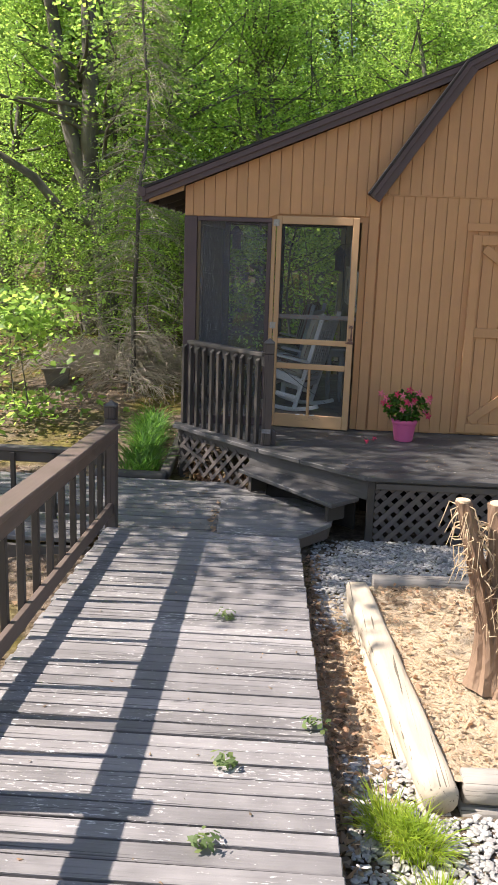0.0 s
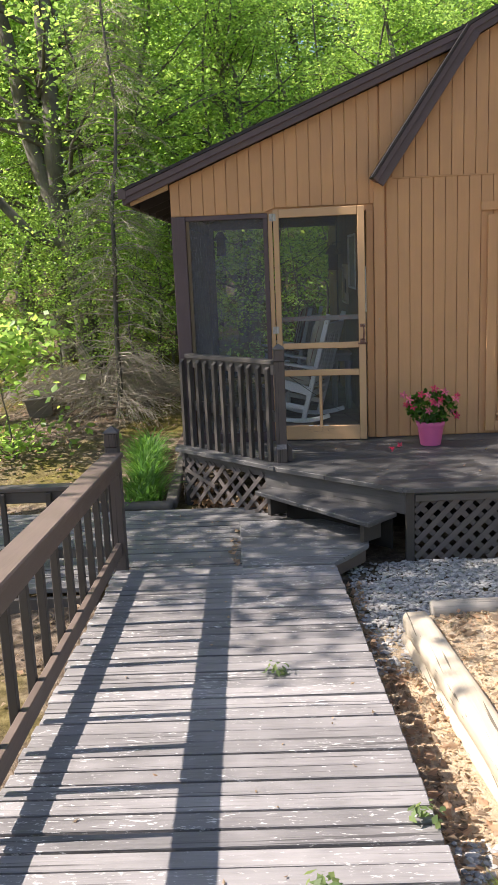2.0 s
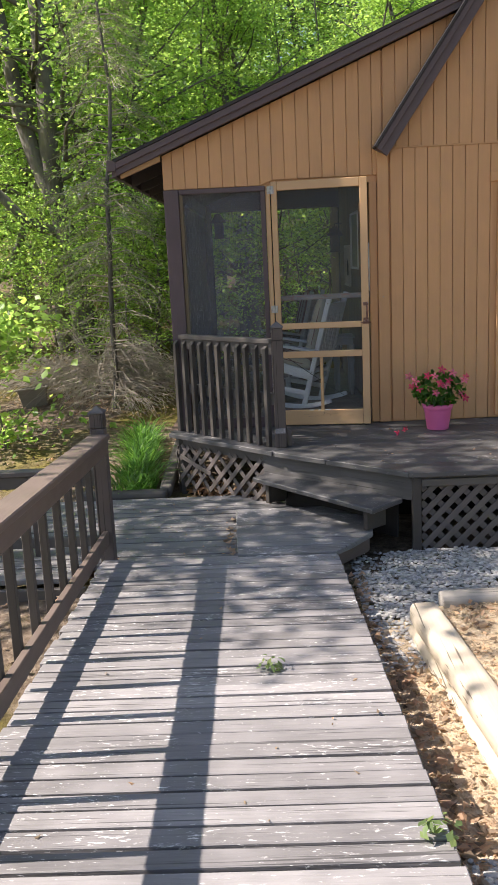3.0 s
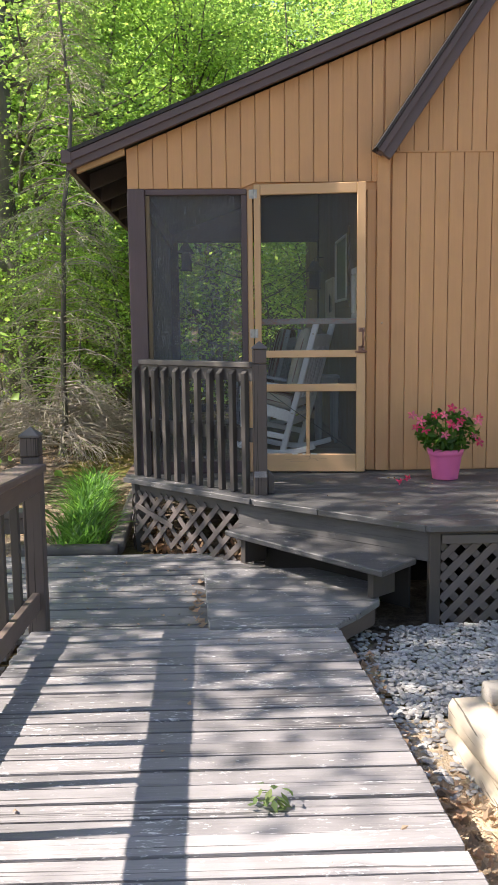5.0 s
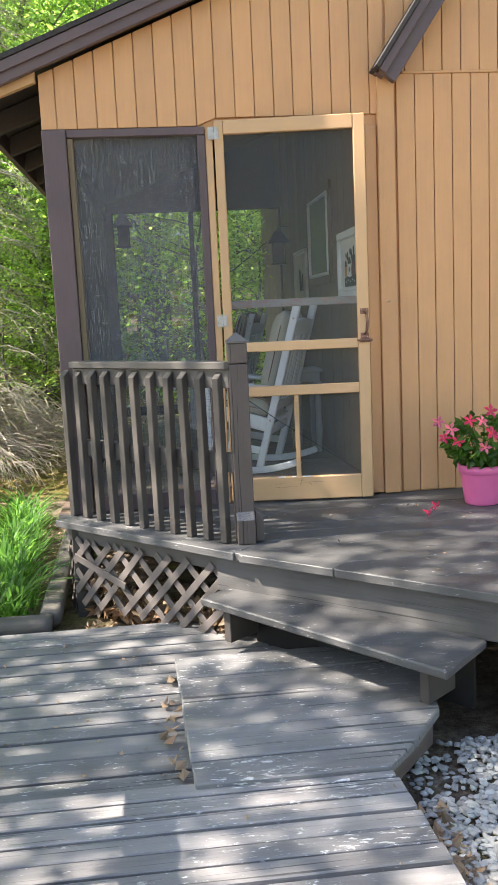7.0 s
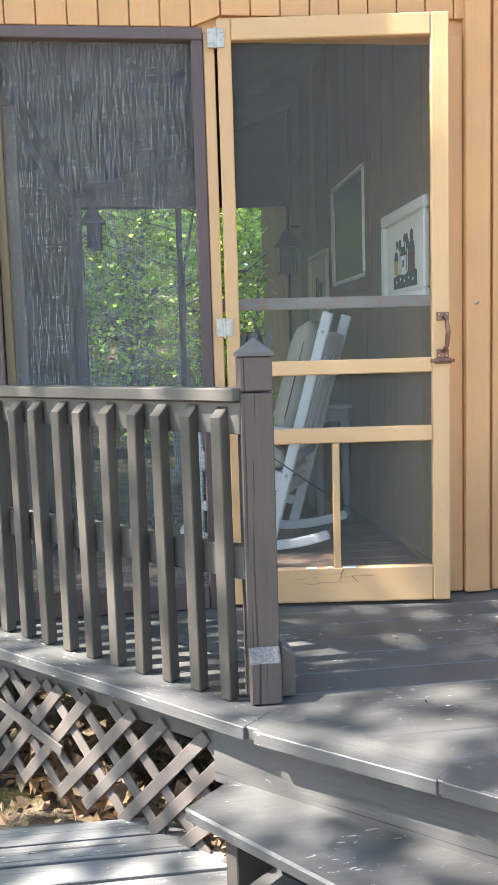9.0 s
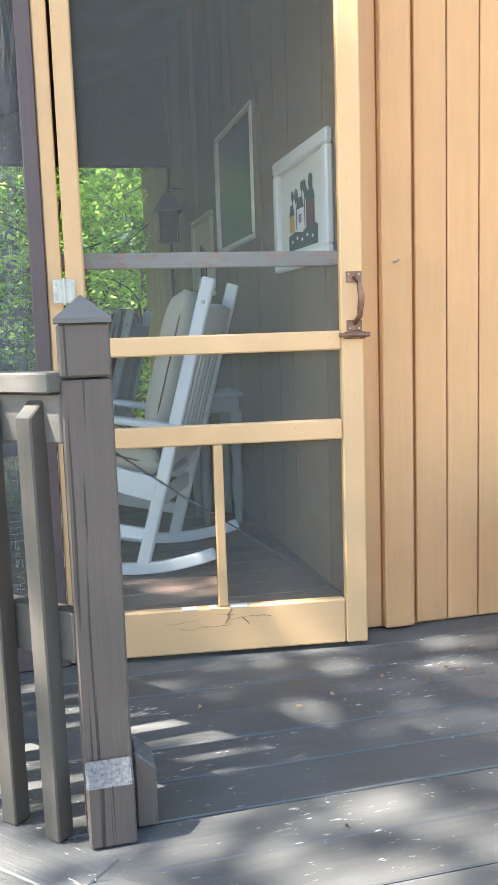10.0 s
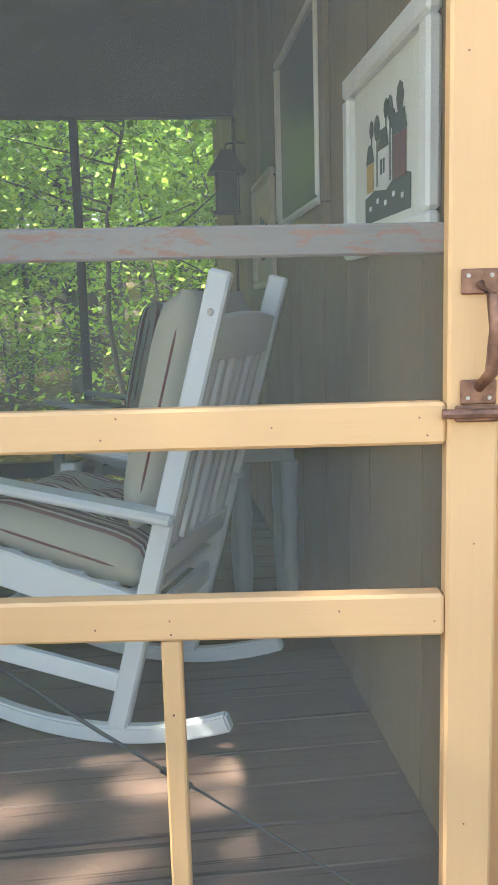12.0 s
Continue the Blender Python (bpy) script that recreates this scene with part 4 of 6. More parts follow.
# ---- inside the porch ----
def porch_frame():
    back = empty("wall_porch_back", (0, 0, 0), "dark porch back frame around a wide screen opening", "wall", kind="structure")
    y0, y1 = 12.20, 12.28
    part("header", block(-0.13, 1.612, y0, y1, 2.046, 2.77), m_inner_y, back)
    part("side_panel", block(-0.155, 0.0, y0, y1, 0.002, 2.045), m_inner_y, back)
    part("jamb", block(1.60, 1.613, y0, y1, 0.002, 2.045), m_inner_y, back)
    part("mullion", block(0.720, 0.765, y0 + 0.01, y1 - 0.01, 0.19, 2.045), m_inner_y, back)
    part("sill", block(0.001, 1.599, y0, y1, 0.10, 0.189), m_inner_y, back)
    side = empty("wall_porch_side", (0, 0, 0), "dark porch side frame with an open bay and a panel in place of screens", "wall", kind="structure")
    # opaque panel stands in for side screens that look solid at a slant
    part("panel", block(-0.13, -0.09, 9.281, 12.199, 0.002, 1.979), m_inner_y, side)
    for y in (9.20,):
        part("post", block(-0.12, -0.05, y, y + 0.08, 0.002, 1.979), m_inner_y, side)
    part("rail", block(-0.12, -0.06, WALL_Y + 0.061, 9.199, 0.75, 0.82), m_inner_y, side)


porch_frame()


def porch_ceiling():
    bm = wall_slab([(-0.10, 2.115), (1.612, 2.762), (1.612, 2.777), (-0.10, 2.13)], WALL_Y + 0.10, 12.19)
    tagged(finish("ceiling", bm, m_inner_y), "dark brown sloping porch ceiling", "ceiling", kind="structure")


porch_ceiling()


def picture(name, y0, y1, z0, z1, frame_w, frame_mat, label):
    top = empty(name, (1.6135, (y0 + y1) / 2, (z0 + z1) / 2), label, "picture")
    hw, hh = (y1 - y0) / 2, (z1 - z0) / 2
    for a, b, c, d in ((-hw, hw, hh - frame_w, hh), (-hw, hw, -hh, -hh + frame_w), (-hw, -hw + frame_w, -hh + frame_w + 0.001, hh - frame_w - 0.001), (hw - frame_w, hw, -hh + frame_w + 0.001, hh - frame_w - 0.001)):
        part("frame_side", block(-0.028, 0, a, b, c, d, 0.007), frame_mat, top)
    return top, hw - frame_w, hh - frame_w


def house_picture():
    top, hw, hh = picture("picture", 8.84, 9.475, 1.125, 1.545, 0.05, m_frame_white, "white framed folk picture of village houses on the wall")
    part("paper", block(-0.008, -0.002, -hw, hw, -hh, hh, 0), m_art_paper, top)

    def flat(nm, pts, mat, depth):
        bm = prism([(p[0], p[1]) for p in pts], 0, 0.001)
        bm.transform(Matrix(((0, 0, -1, -0.0085 - depth), (-1, 0, 0, 0), (0, 1, 0, 0), (0, 0, 0, 1))))
        bmesh.ops.recalc_face_normals(bm, faces=bm.faces[:])
        part(nm, bm, mat, top)
    flat("painted_hill", [(-0.17, -0.14), (0.17, -0.14), (0.17, -0.075), (0.09, -0.06), (0.0, -0.085), (-0.09, -0.075), (-0.17, -0.085)], m_art_green, 0.0)
    for x, w, h, mat in ((-0.125, 0.055, 0.06, m_art_yellow), (-0.02, 0.075, 0.075, m_frame_white), (0.1, 0.085, 0.085, m_art_red)):
        flat("painted_house", [(x - w / 2, -0.075), (x + w / 2, -0.075), (x + w / 2, -0.075 + h), (x - w / 2, -0.075 + h)], mat, 0.0012)
        flat("painted_roof", [(x - w / 2 - 0.005, -0.074 + h), (x + w / 2 + 0.005, -0.074 + h), (x + w / 2 - 0.012, -0.035 + h), (x - w / 2 + 0.012, -0.035 + h)], m_art_green, 0.0012)
    for x, z, r in ((-0.07, 0.05, 0.022), (0.03, 0.07, 0.02), (-0.115, 0.055, 0.016), (0.05, 0.045, 0.017), (0.1, 0.075, 0.024), (0.0, 0.075, 0.016)):
        flat("painted_tree", [(x + r * math.cos(k * 0.7854), z + 1.25 * r * math.sin(k * 0.7854)) for k in range(8)], m_art_green, 0.0003)
        flat("painted_trunk", [(x - 0.003, -0.07), (x + 0.003, -0.07), (x + 0.003, z), (x - 0.003, z)], m_art_green, 0.0003)
    for k in range(2):
        flat("painted_pane", [(-0.035 + 0.02 * k, -0.05), (-0.025 + 0.02 * k, -0.05), (-0.025 + 0.02 * k, -0.02), (-0.035 + 0.02 * k, -0.02)], m_art_green, 0.0024)
    for k in range(5):
        x = -0.13 + 0.06 * k
        flat("painted_sheep", [(x, -0.115 + 0.01 * (k % 2)), (x + 0.016, -0.115 + 0.01 * (k % 2)), (x + 0.016, -0.105 + 0.01 * (k % 2)), (x, -0.105 + 0.01 * (k % 2))], m_frame_white, 0.0012)


house_picture()


def wall_window():
    top, hw, hh = picture("window_2", 9.81, 10.57, 1.30, 1.875, 0.022, m_frame_white, "dark cabin window with thin white stop in brown casing")
    tagged(top, "", "window", kind="structure")
    part("pane", block(-0.008, -0.002, -hw, hw, -hh, hh, 0), m_glass_dark, top)
    for a, b, c, d in ((-hw - 0.09, hw + 0.09, hh + 0.023, hh + 0.085), (-hw - 0.09, hw + 0.09, -hh - 0.085, -hh - 0.023), (-hw - 0.09, -hw - 0.023, -hh - 0.022, hh + 0.022), (hw + 0.023, hw + 0.09, -hh - 0.022, hh + 0.022)):
        part("casing", block(-0.018, 0.002, a, b, c, d, 0.003), m_inner, top)


wall_window()


def cream_picture():
    top, hw, hh = picture("picture", 10.76, 11.33, 1.10, 1.555, 0.03, m_cream, "cream framed small print on the dark wall")
    part("paper", block(-0.008, -0.002, -hw, hw, -hh, hh, 0), m_cream, top)
    for y in (-0.06, 0.02, 0.08):
        part("painted_shape", block(-0.011, -0.0085, y - 0.02, y + 0.02, -0.11, 0.05 + y * 0.3, 0), m_art_green, top)


cream_picture()


def hanging_lantern():
    top = empty("hanging_lantern", (1.515, 11.75, 1.66), "dark house-shaped lantern hanging by the back opening", "lantern", "porch lanterns")
    part("body", block(-0.05, 0.05, -0.05, 0.05, -0.16, 0.02), m_inner_y, top)
    for sx in (-1, 1):
        part("corner_rod", tube([(sx * 0.056, -0.056, -0.17), (sx * 0.056, -0.056, 0.02)], [0.004, 0.004], 6), m_cable, top)
    bm = bmesh.new()
    base = [bm.verts.new((sx * 0.092, sy * 0.092, 0.02)) for sx, sy in ((-1, -1), (1, -1), (1, 1), (-1, 1))]
    tops = [bm.verts.new((sx * 0.025, sy * 0.025, 0.13)) for sx, sy in ((-1, -1), (1, -1), (1, 1), (-1, 1))]
    bm.faces.new(base[::-1])
    bm.faces.new(tops)
    for k in range(4):
        bm.faces.new((base[k], base[(k + 1) % 4], tops[(k + 1) % 4], tops[k]))
    part("roof", bm, m_inner_y, top)
    part("base_plate", block(-0.065, 0.065, -0.065, 0.065, -0.175, -0.161), m_inner_y, top)
    part("wall_arm", tube([(0, 0, 0.128), (0, 0, 0.158), (0.03, 0, 0.165), (0.099, 0, 0.165)], [0.005, 0.005, 0.005, 0.005], 6), m_cable, top)
    return top


lantern = hanging_lantern()
copy_thing(lantern, pose(0.095, 12.095, 1.895, 0, 0, 90) @ Matrix.Diagonal((1.06, 1.0, 1.0, 1)))


def rocking_chair():
    """Faces local +x; its base lies on z 0."""
    top = empty("rocking_chair", (0, 0, 0), "white painted wooden rocking chair with beige and striped cushions", "chair", "rocking chairs")
    half = 0.27
    for s in (-1, 1):
        y = s * half
        # curved rocker
        R = 1.05
        bm = bmesh.new()
        rows = []
        for k in range(15):
            a = -0.39 + 0.75 * k / 14
            x = R * math.sin(a)
            z = R * (1 - math.cos(a))
            rows.append([bm.verts.new((x + math.sin(a) * -o, y + w, z + math.cos(a) * o)) for w, o in ((-0.017, 0), (0.017, 0), (0.017, 0.045), (-0.017, 0.045))])
        for r0, r1 in zip(rows, rows[1:]):
            for k in range(4):
                bm.faces.new((r0[k], r0[(k + 1) % 4], r1[(k + 1) % 4], r1[k]))
        bm.faces.new(rows[0][::-1])
        bm.faces.new(rows[-1])
        bmesh.ops.recalc_face_normals(bm, faces=bm.faces[:])
        bmesh.ops.bevel(bm, geom=[e for e in bm.edges if len(e.link_faces) == 2 and e.calc_face_angle(0) > 0.8], offset=0.006, segments=2, affect="EDGES")
        part("rocker", bm, m_white, top)
        # back post, front leg, arm, seat rail, stretchers
        part("back_post", beam((-0.10, y, 0.045), (-0.385, y, 1.15), 0.034, 0.052, 0.006, up=(1, 0, 0.2)), m_white, top)
        for bx, bz in ((-0.185, 0.375), (-0.362, 1.06)):
            part("bolt", tube([(bx, y + s * 0.016, bz), (bx, y + s * 0.021, bz)], [0.009, 0.007], 10), m_steel, top)
        part("front_leg", beam((0.27, y, 0.075), (0.275, y, 0.60), 0.036, 0.055, 0.005, up=(1, 0, 0)), m_white, top)
        part("arm", beam((-0.27, y * 1.04, 0.585), (0.33, y * 1.06, 0.66), 0.075, 0.026, 0.008), m_white, top)
        part("seat_rail", beam((-0.19, y, 0.335), (0.30, y, 0.455), 0.030, 0.095, 0.005), m_white, top)
        part("side_stretcher", beam((-0.135, y, 0.16), (0.27, y, 0.215), 0.024, 0.05, 0.004), m_white, top)
    part("back_stretcher", beam((-0.165, -half, 0.30), (-0.165, half, 0.30), 0.022, 0.06, 0.004), m_white, top)
    part("front_stretcher", beam((0.275, -half, 0.27), (0.275, half, 0.27), 0.022, 0.05, 0.004), m_white, top)
    for k in range(6):
        x = -0.15 + 0.088 * k
        part("seat_slat", beam((x, -half + 0.02, 0.377 + 0.235 * (x + 0.15)), (x, half - 0.02, 0.377 + 0.235 * (x + 0.15)), 0.07, 0.018, 0.004), m_white, top)
    # head rail with arched top, lower rail, slats
    lean = pose(0, 0, 0, 0, -14.5, 0)
    bm = bmesh.new()
    cs = []
    for k in range(9):
        y = -0.25 + 0.5 * k / 8
        z1 = 1.05 + 0.012 * (1 - (y / 0.25) ** 2)
        cs.append((y, z1))
    pts = [(-0.25, 0.95), (0.25, 0.95)] + [(y, z) for y, z in reversed(cs)]
    bm = prism(pts, -0.011, 0.011, 0.003)
    bm.transform(Matrix(((0, 0, 1, 0), (1, 0, 0, 0), (0, 1, 0, 0), (0, 0, 0, 1))))
    bm.transform(pose(-0.105, 0, 0.03) @ lean)
    part("head_rail", bm, m_white, top)
    part("lower_rail", block(-0.011, 0.011, -0.25, 0.25, 0.42, 0.49, 0.003, pose(-0.105, 0, 0.03) @ lean), m_white, top)
    for k in range(6):
        y = -0.2 + 0.08 * k
        part("back_slat", block(-0.007, 0.007, y - 0.016, y + 0.016, 0.491, 0.949, 0.002, pose(-0.105, 0, 0.03) @ lean), m_white, top)
    return top


def pillow(name, size, m, material, parent, label, tufts=()):
    bm = bmesh.new()
    nx, ny = 14, 14
    grid = {}
    for s in (1, -1):
        for i in range(nx + 1):
            for j in range(ny + 1):
                u, v = 2 * i / nx - 1, 2 * j / ny - 1
                edge = (1 - abs(u) ** 5) * (1 - abs(v) ** 5)
                th = size[2] * 0.5 * (0.12 + 0.88 * max(0, edge) ** 0.45)
                for tu, tv in tufts:
                    th *= 1 - 0.45 * math.exp(-((u - tu) ** 2 + (v - tv) ** 2) / 0.03)
                th *= 1 + 0.07 * noise.noise(Vector((u * 2, v * 2, s * 1.7)))
                grid[s, i, j] = bm.verts.new((u * size[0] / 2, v * size[1] / 2, s * th))
        for i in range(nx):
            for j in range(ny):
                f = [grid[s, i, j], grid[s, i + 1, j], grid[s, i + 1, j + 1], grid[s, i, j + 1]]
                bm.faces.new(f if s > 0 else f[::-1])
    for i in range(nx):
        for j, flip in ((0, 0), (ny, 1)):
            f = [grid[1, i, j], grid[-1, i, j], grid[-1, i + 1, j], grid[1, i + 1, j]]
            bm.faces.new(f[::-1] if flip else f)
    for j in range(ny):
        for i, flip in ((0, 1), (nx, 0)):
            f = [grid[1, i, j], grid[-1, i, j], grid[-1, i, j + 1], grid[1, i, j + 1]]
            bm.faces.new(f[::-1] if flip else f)
    bmesh.ops.recalc_face_normals(bm, faces=bm.faces[:])
    bm.transform(m)
    ob = finish(name, bm, material, parent, label, True)
    loop = []
    for k in range(49):
        a = 2 * math.pi * k / 48 + 0.001
        c, s = math.cos(a), math.sin(a)
        loop.append(m @ Vector((size[0] / 2 * math.copysign(abs(c) ** 0.3, c), size[1] / 2 * math.copysign(abs(s) ** 0.3, s), 0)))
    part("piping", tube(loop, [0.0035] * len(loop), 5, False), m_art_red, ob, "dark red piping")
    return ob


def cushions(base, back_cloth):
    lean = pose(-0.105, 0, 0.03, 0, -14.5, 0)
    out = []
    seat_m = base @ pose(0.06, 0, 0.490, 0, -13.0, 0)
    back_m = base @ lean @ pose(0.095, 0, 0.80, 0, 90, 0)
    a = pillow("seat_cushion", (0.48, 0.52, 0.16), Matrix(), m_cushion_striped, None, "", ((-0.35, -0.35), (0.35, 0.35), (-0.35, 0.35), (0.35, -0.35), (0, 0)))
    a.matrix_world = seat_m
    tagged(a, "tufted striped seat cushion lying on a rocking chair", "cushion", "chair cushions")
    b = pillow("back_cushion", (0.58, 0.47, 0.16), Matrix(), back_cloth, None, "", ((0.0, 0.0),))
    b.matrix_world = back_m
    tagged(b, "beige back cushion leaning on a rocking chair" if back_cloth is m_cushion else "striped back cushion leaning on a rocking chair", "cushion", "chair cushions")


chair = rocking_chair()
CHAIR_1 = pose(0.995, 9.555, 0.006, 0, 0, 157) @ pose(0, 0, 0, 0, -1.2, 0) @ Matrix.Diagonal((0.955, 0.88, 0.955, 1))
CHAIR_2 = pose(0.95, 11.6, 0.002, 0, 0, 158) @ Matrix.Diagonal((0.95, 0.88, 0.95, 1))
chair.matrix_world = CHAIR_1
copy_thing(chair, CHAIR_2)
cushions(CHAIR_1, m_cushion)
cushions(CHAIR_2, m_cushion_striped)


def side_table():
    top = empty("side_table", (1.455, 10.15, 0.002), "small grey painted side table against the porch wall", "table")
    part("tabletop", block(-0.11, 0.11, -0.15, 0.15, 0.60, 0.625, 0.006), m_grey_table, top)
    part("apron", block(-0.09, 0.09, -0.13, 0.13, 0.53, 0.599, 0.003), m_grey_table, top)
    for sx in (-1, 1):
        for sy in (-1, 1):
            bm = lathe([(0.016, 0), (0.018, 0.05), (0.026, 0.18), (0.02, 0.3), (0.028, 0.36), (0.024, 0.4), (0.03, 0.53)], 10)
            bm.transform(pose(sx * 0.075, sy * 0.115, 0))
            part("leg", bm, m_grey_table, top, "", True)


side_table()


# ---- pot with flowers ----
def flower_pot():
    top = empty("flower_pot", (2.046, 8.10, 0.002), "bright pink plastic pot with pink flowering plant", "flower pot")
    part("pot", lathe([(0.085, 0), (0.089, 0.006), (0.112, 0.165), (0.114, 0.168), (0.120, 0.170), (0.126, 0.212), (0.118, 0.214), (0.112, 0.18)], 32), m_pot, top, "pink plastic pot", True)
    bm = lathe([(0.001, 0.18), (0.112, 0.185)], 20)
    part("soil", bm, m_soil, top)
    rng = np.random.default_rng(6)
    pts = rng.normal(size=(420, 3))
    pts /= np.linalg.norm(pts, axis=1, keepdims=True)
    r = rng.uniform(0.45, 1.0, (420, 1)) ** 0.6
    cen = pts * r * np.array([0.225, 0.19, 0.155]) + np.array([0.0, -0.01, 0.335])
    cen = cen[cen[:, 2] > 0.2]
    nor = cen - np.array([0, 0, 0.15]) + rng.normal(size=cen.shape) * 0.16
    nor /= np.linalg.norm(nor, axis=1, keepdims=True)
    v, f = leaf_arrays(cen, nor, rng.uniform(0.05, 0.085, len(cen)), rng.uniform(0.026, 0.04, len(cen)), rng, 0.3)
    tagged(raw("foliage", v, f, m_pot_leaf, top, "dense glossy green leaves"), kind="stuff")
    bm = bmesh.new()
    r2 = random.Random(3)
    for k in range(16):
        a = r2.uniform(0, 6.28)
        tube([(0.02 * math.cos(a), 0.02 * math.sin(a), 0.18), (0.09 * math.cos(a), 0.08 * math.sin(a), 0.29), (0.19 * math.cos(a), 0.15 * math.sin(a), r2.uniform(0.32, 0.46))], [0.004, 0.003, 0.002], 5, False, bm)
    part("stems", bm, m_pot_leaf, top)
    spots = [(-0.2, -0.1, 0.42), (-0.17, -0.12, 0.36), (-0.05, -0.14, 0.46), (-0.01, -0.17, 0.40), (0.03, -0.17, 0.385), (0.06, -0.15, 0.42), (0.2, -0.08, 0.41), (0.22, -0.05, 0.43), (0.16, -0.13, 0.32), (0.02, -0.08, 0.5), (-0.24, -0.02, 0.45), (-0.1, -0.1, 0.46), (0.11, -0.06, 0.47), (-0.22, -0.06, 0.37), (-0.05, -0.18, 0.33), (0.2, -0.12, 0.27)]
    for k, p in enumerate(spots):
        flower(top, p, 0.036 if k % 3 else 0.042, r2, m_petal if k % 2 else m_petal_pale)


def flower(parent, p, size, rng, material):
    bm = bmesh.new()
    for k in range(5):
        a = k * 1.2566 + rng.uniform(-0.1, 0.1)
        ca, sa = math.cos(a), math.sin(a)
        pa, pb = math.cos(a + 0.45), math.sin(a + 0.45)
        na, nb = math.cos(a - 0.45), math.sin(a - 0.45)
        vs = [(0, 0, -0.006), (na * size * 0.62, nb * size * 0.62, 0.004), (ca * size * 1.05, sa * size * 1.05, -0.003), (pa * size * 0.62, pb * size * 0.62, 0.004)]
        bm.faces.new([bm.verts.new(v) for v in vs])
    join(bm, tube([(0, 0, -0.006), (0, 0, -0.035)], [0.007, 0.003], 6))
    bm.transform(Matrix.Translation(p) @ Vector((p[0] * 0.5 + rng.uniform(-0.1, 0.1), -0.25, 0.1 + rng.uniform(-0.05, 0.12))).to_track_quat("Z", "Y").to_matrix().to_4x4())
    return part("flower", bm, material, parent)


flower_pot()
for x, y, a in ((1.76, 8.0, 20), (1.68, 7.86, 70)):
    f = flower(None, (0, 0, 0), 0.03, random.Random(a), m_petal)
    f.name = "fallen_flower"
    f.matrix_world = pose(x, y, 0.028, 60, 20, a)
    tagged(f, "fallen pink flower lying on the deck boards", "flower", "fallen flowers")


# ---- timber edging, stump, stones ----
def log(name, p, q, r, material, label, squash=0.95):
    n = 18
    rng = random.Random(int(abs(p[0] * 100)) + int(abs(q[1] * 10)))
    p, q = Vector(p), Vector(q)
    bm = bmesh.new()
    rings = []
    d = (q - p).normalized()
    side = d.cross(Vector((0, 0, 1))).normalized()
    for k in range(n + 1):
        c = p.lerp(q, k / n)
        ring = []
        for j in range(16):
            a = 2 * math.pi * j / 16
            rr = r * (1 + 0.09 * noise.noise(Vector((c.x * 2, c.y * 2, math.cos(a) * 2 + c.z))))
            up = math.sin(a) * rr * squash
            up = min(up, (0.66 + 0.05 * noise.noise(Vector((c.x * 1.6, c.y * 1.6, 2.0)))) * r)
            rr = min(rr, 0.93 * r / max(0.3, abs(math.cos(a)))) if abs(math.cos(a)) > 0.6 else rr
            if k in (0, n):
                rr *= 0.93
            ring.append(bm.verts.new(c + side * math.cos(a) * rr + Vector((0, 0, up))))
        rings.append(ring)
    for r0, r1 in zip(rings, rings[1:]):
        for j in range(16):
            bm.faces.new((r0[j], r0[(j + 1) % 16], r1[(j + 1) % 16], r1[j]))
    bm.faces.new(rings[0][::-1])
    bm.faces.new(rings[-1])
    bmesh.ops.recalc_face_normals(bm, faces=bm.faces[:])
    return tagged(finish(name, bm, material, None, "", True), label, "timber", "garden timbers")


log("landscape_timber", (1.45, 5.44, -0.455), (1.645, 3.18, -0.415), 0.085, m_timber, "sun-bleached landscape timber edging the planting bed")
log("landscape_timber", (1.44, 5.45, -0.585), (1.635, 3.18, -0.545), 0.085, m_timber, "lower weathered landscape timber on the gravel")
log("landscape_timber", (1.57, 5.56, -0.455), (3.8, 5.68, -0.455), 0.075, m_timber_x, "weathered landscape timber along the gravel strip")
log("landscape_timber", (1.745, 3.26, -0.40), (3.8, 3.29, -0.40), 0.075, m_timber_x, "grey weathered landscape timber stacked on another")
log("landscape_timber", (1.735, 3.25, -0.515), (3.8, 3.28, -0.515), 0.075, m_timber_x, "grey weathered landscape timber on the gravel")
log("bed_timber", (-0.95, 8.03, -0.45), (-0.24, 8.01, -0.45), 0.06, m_dark_timber, "dark weathered timber edging the lily bed")
log("bed_timber", (-0.26, 8.08, -0.45), (-0.32, 10.0, -0.42), 0.06, m_dark_timber, "dark weathered timber beside the deck lattice")


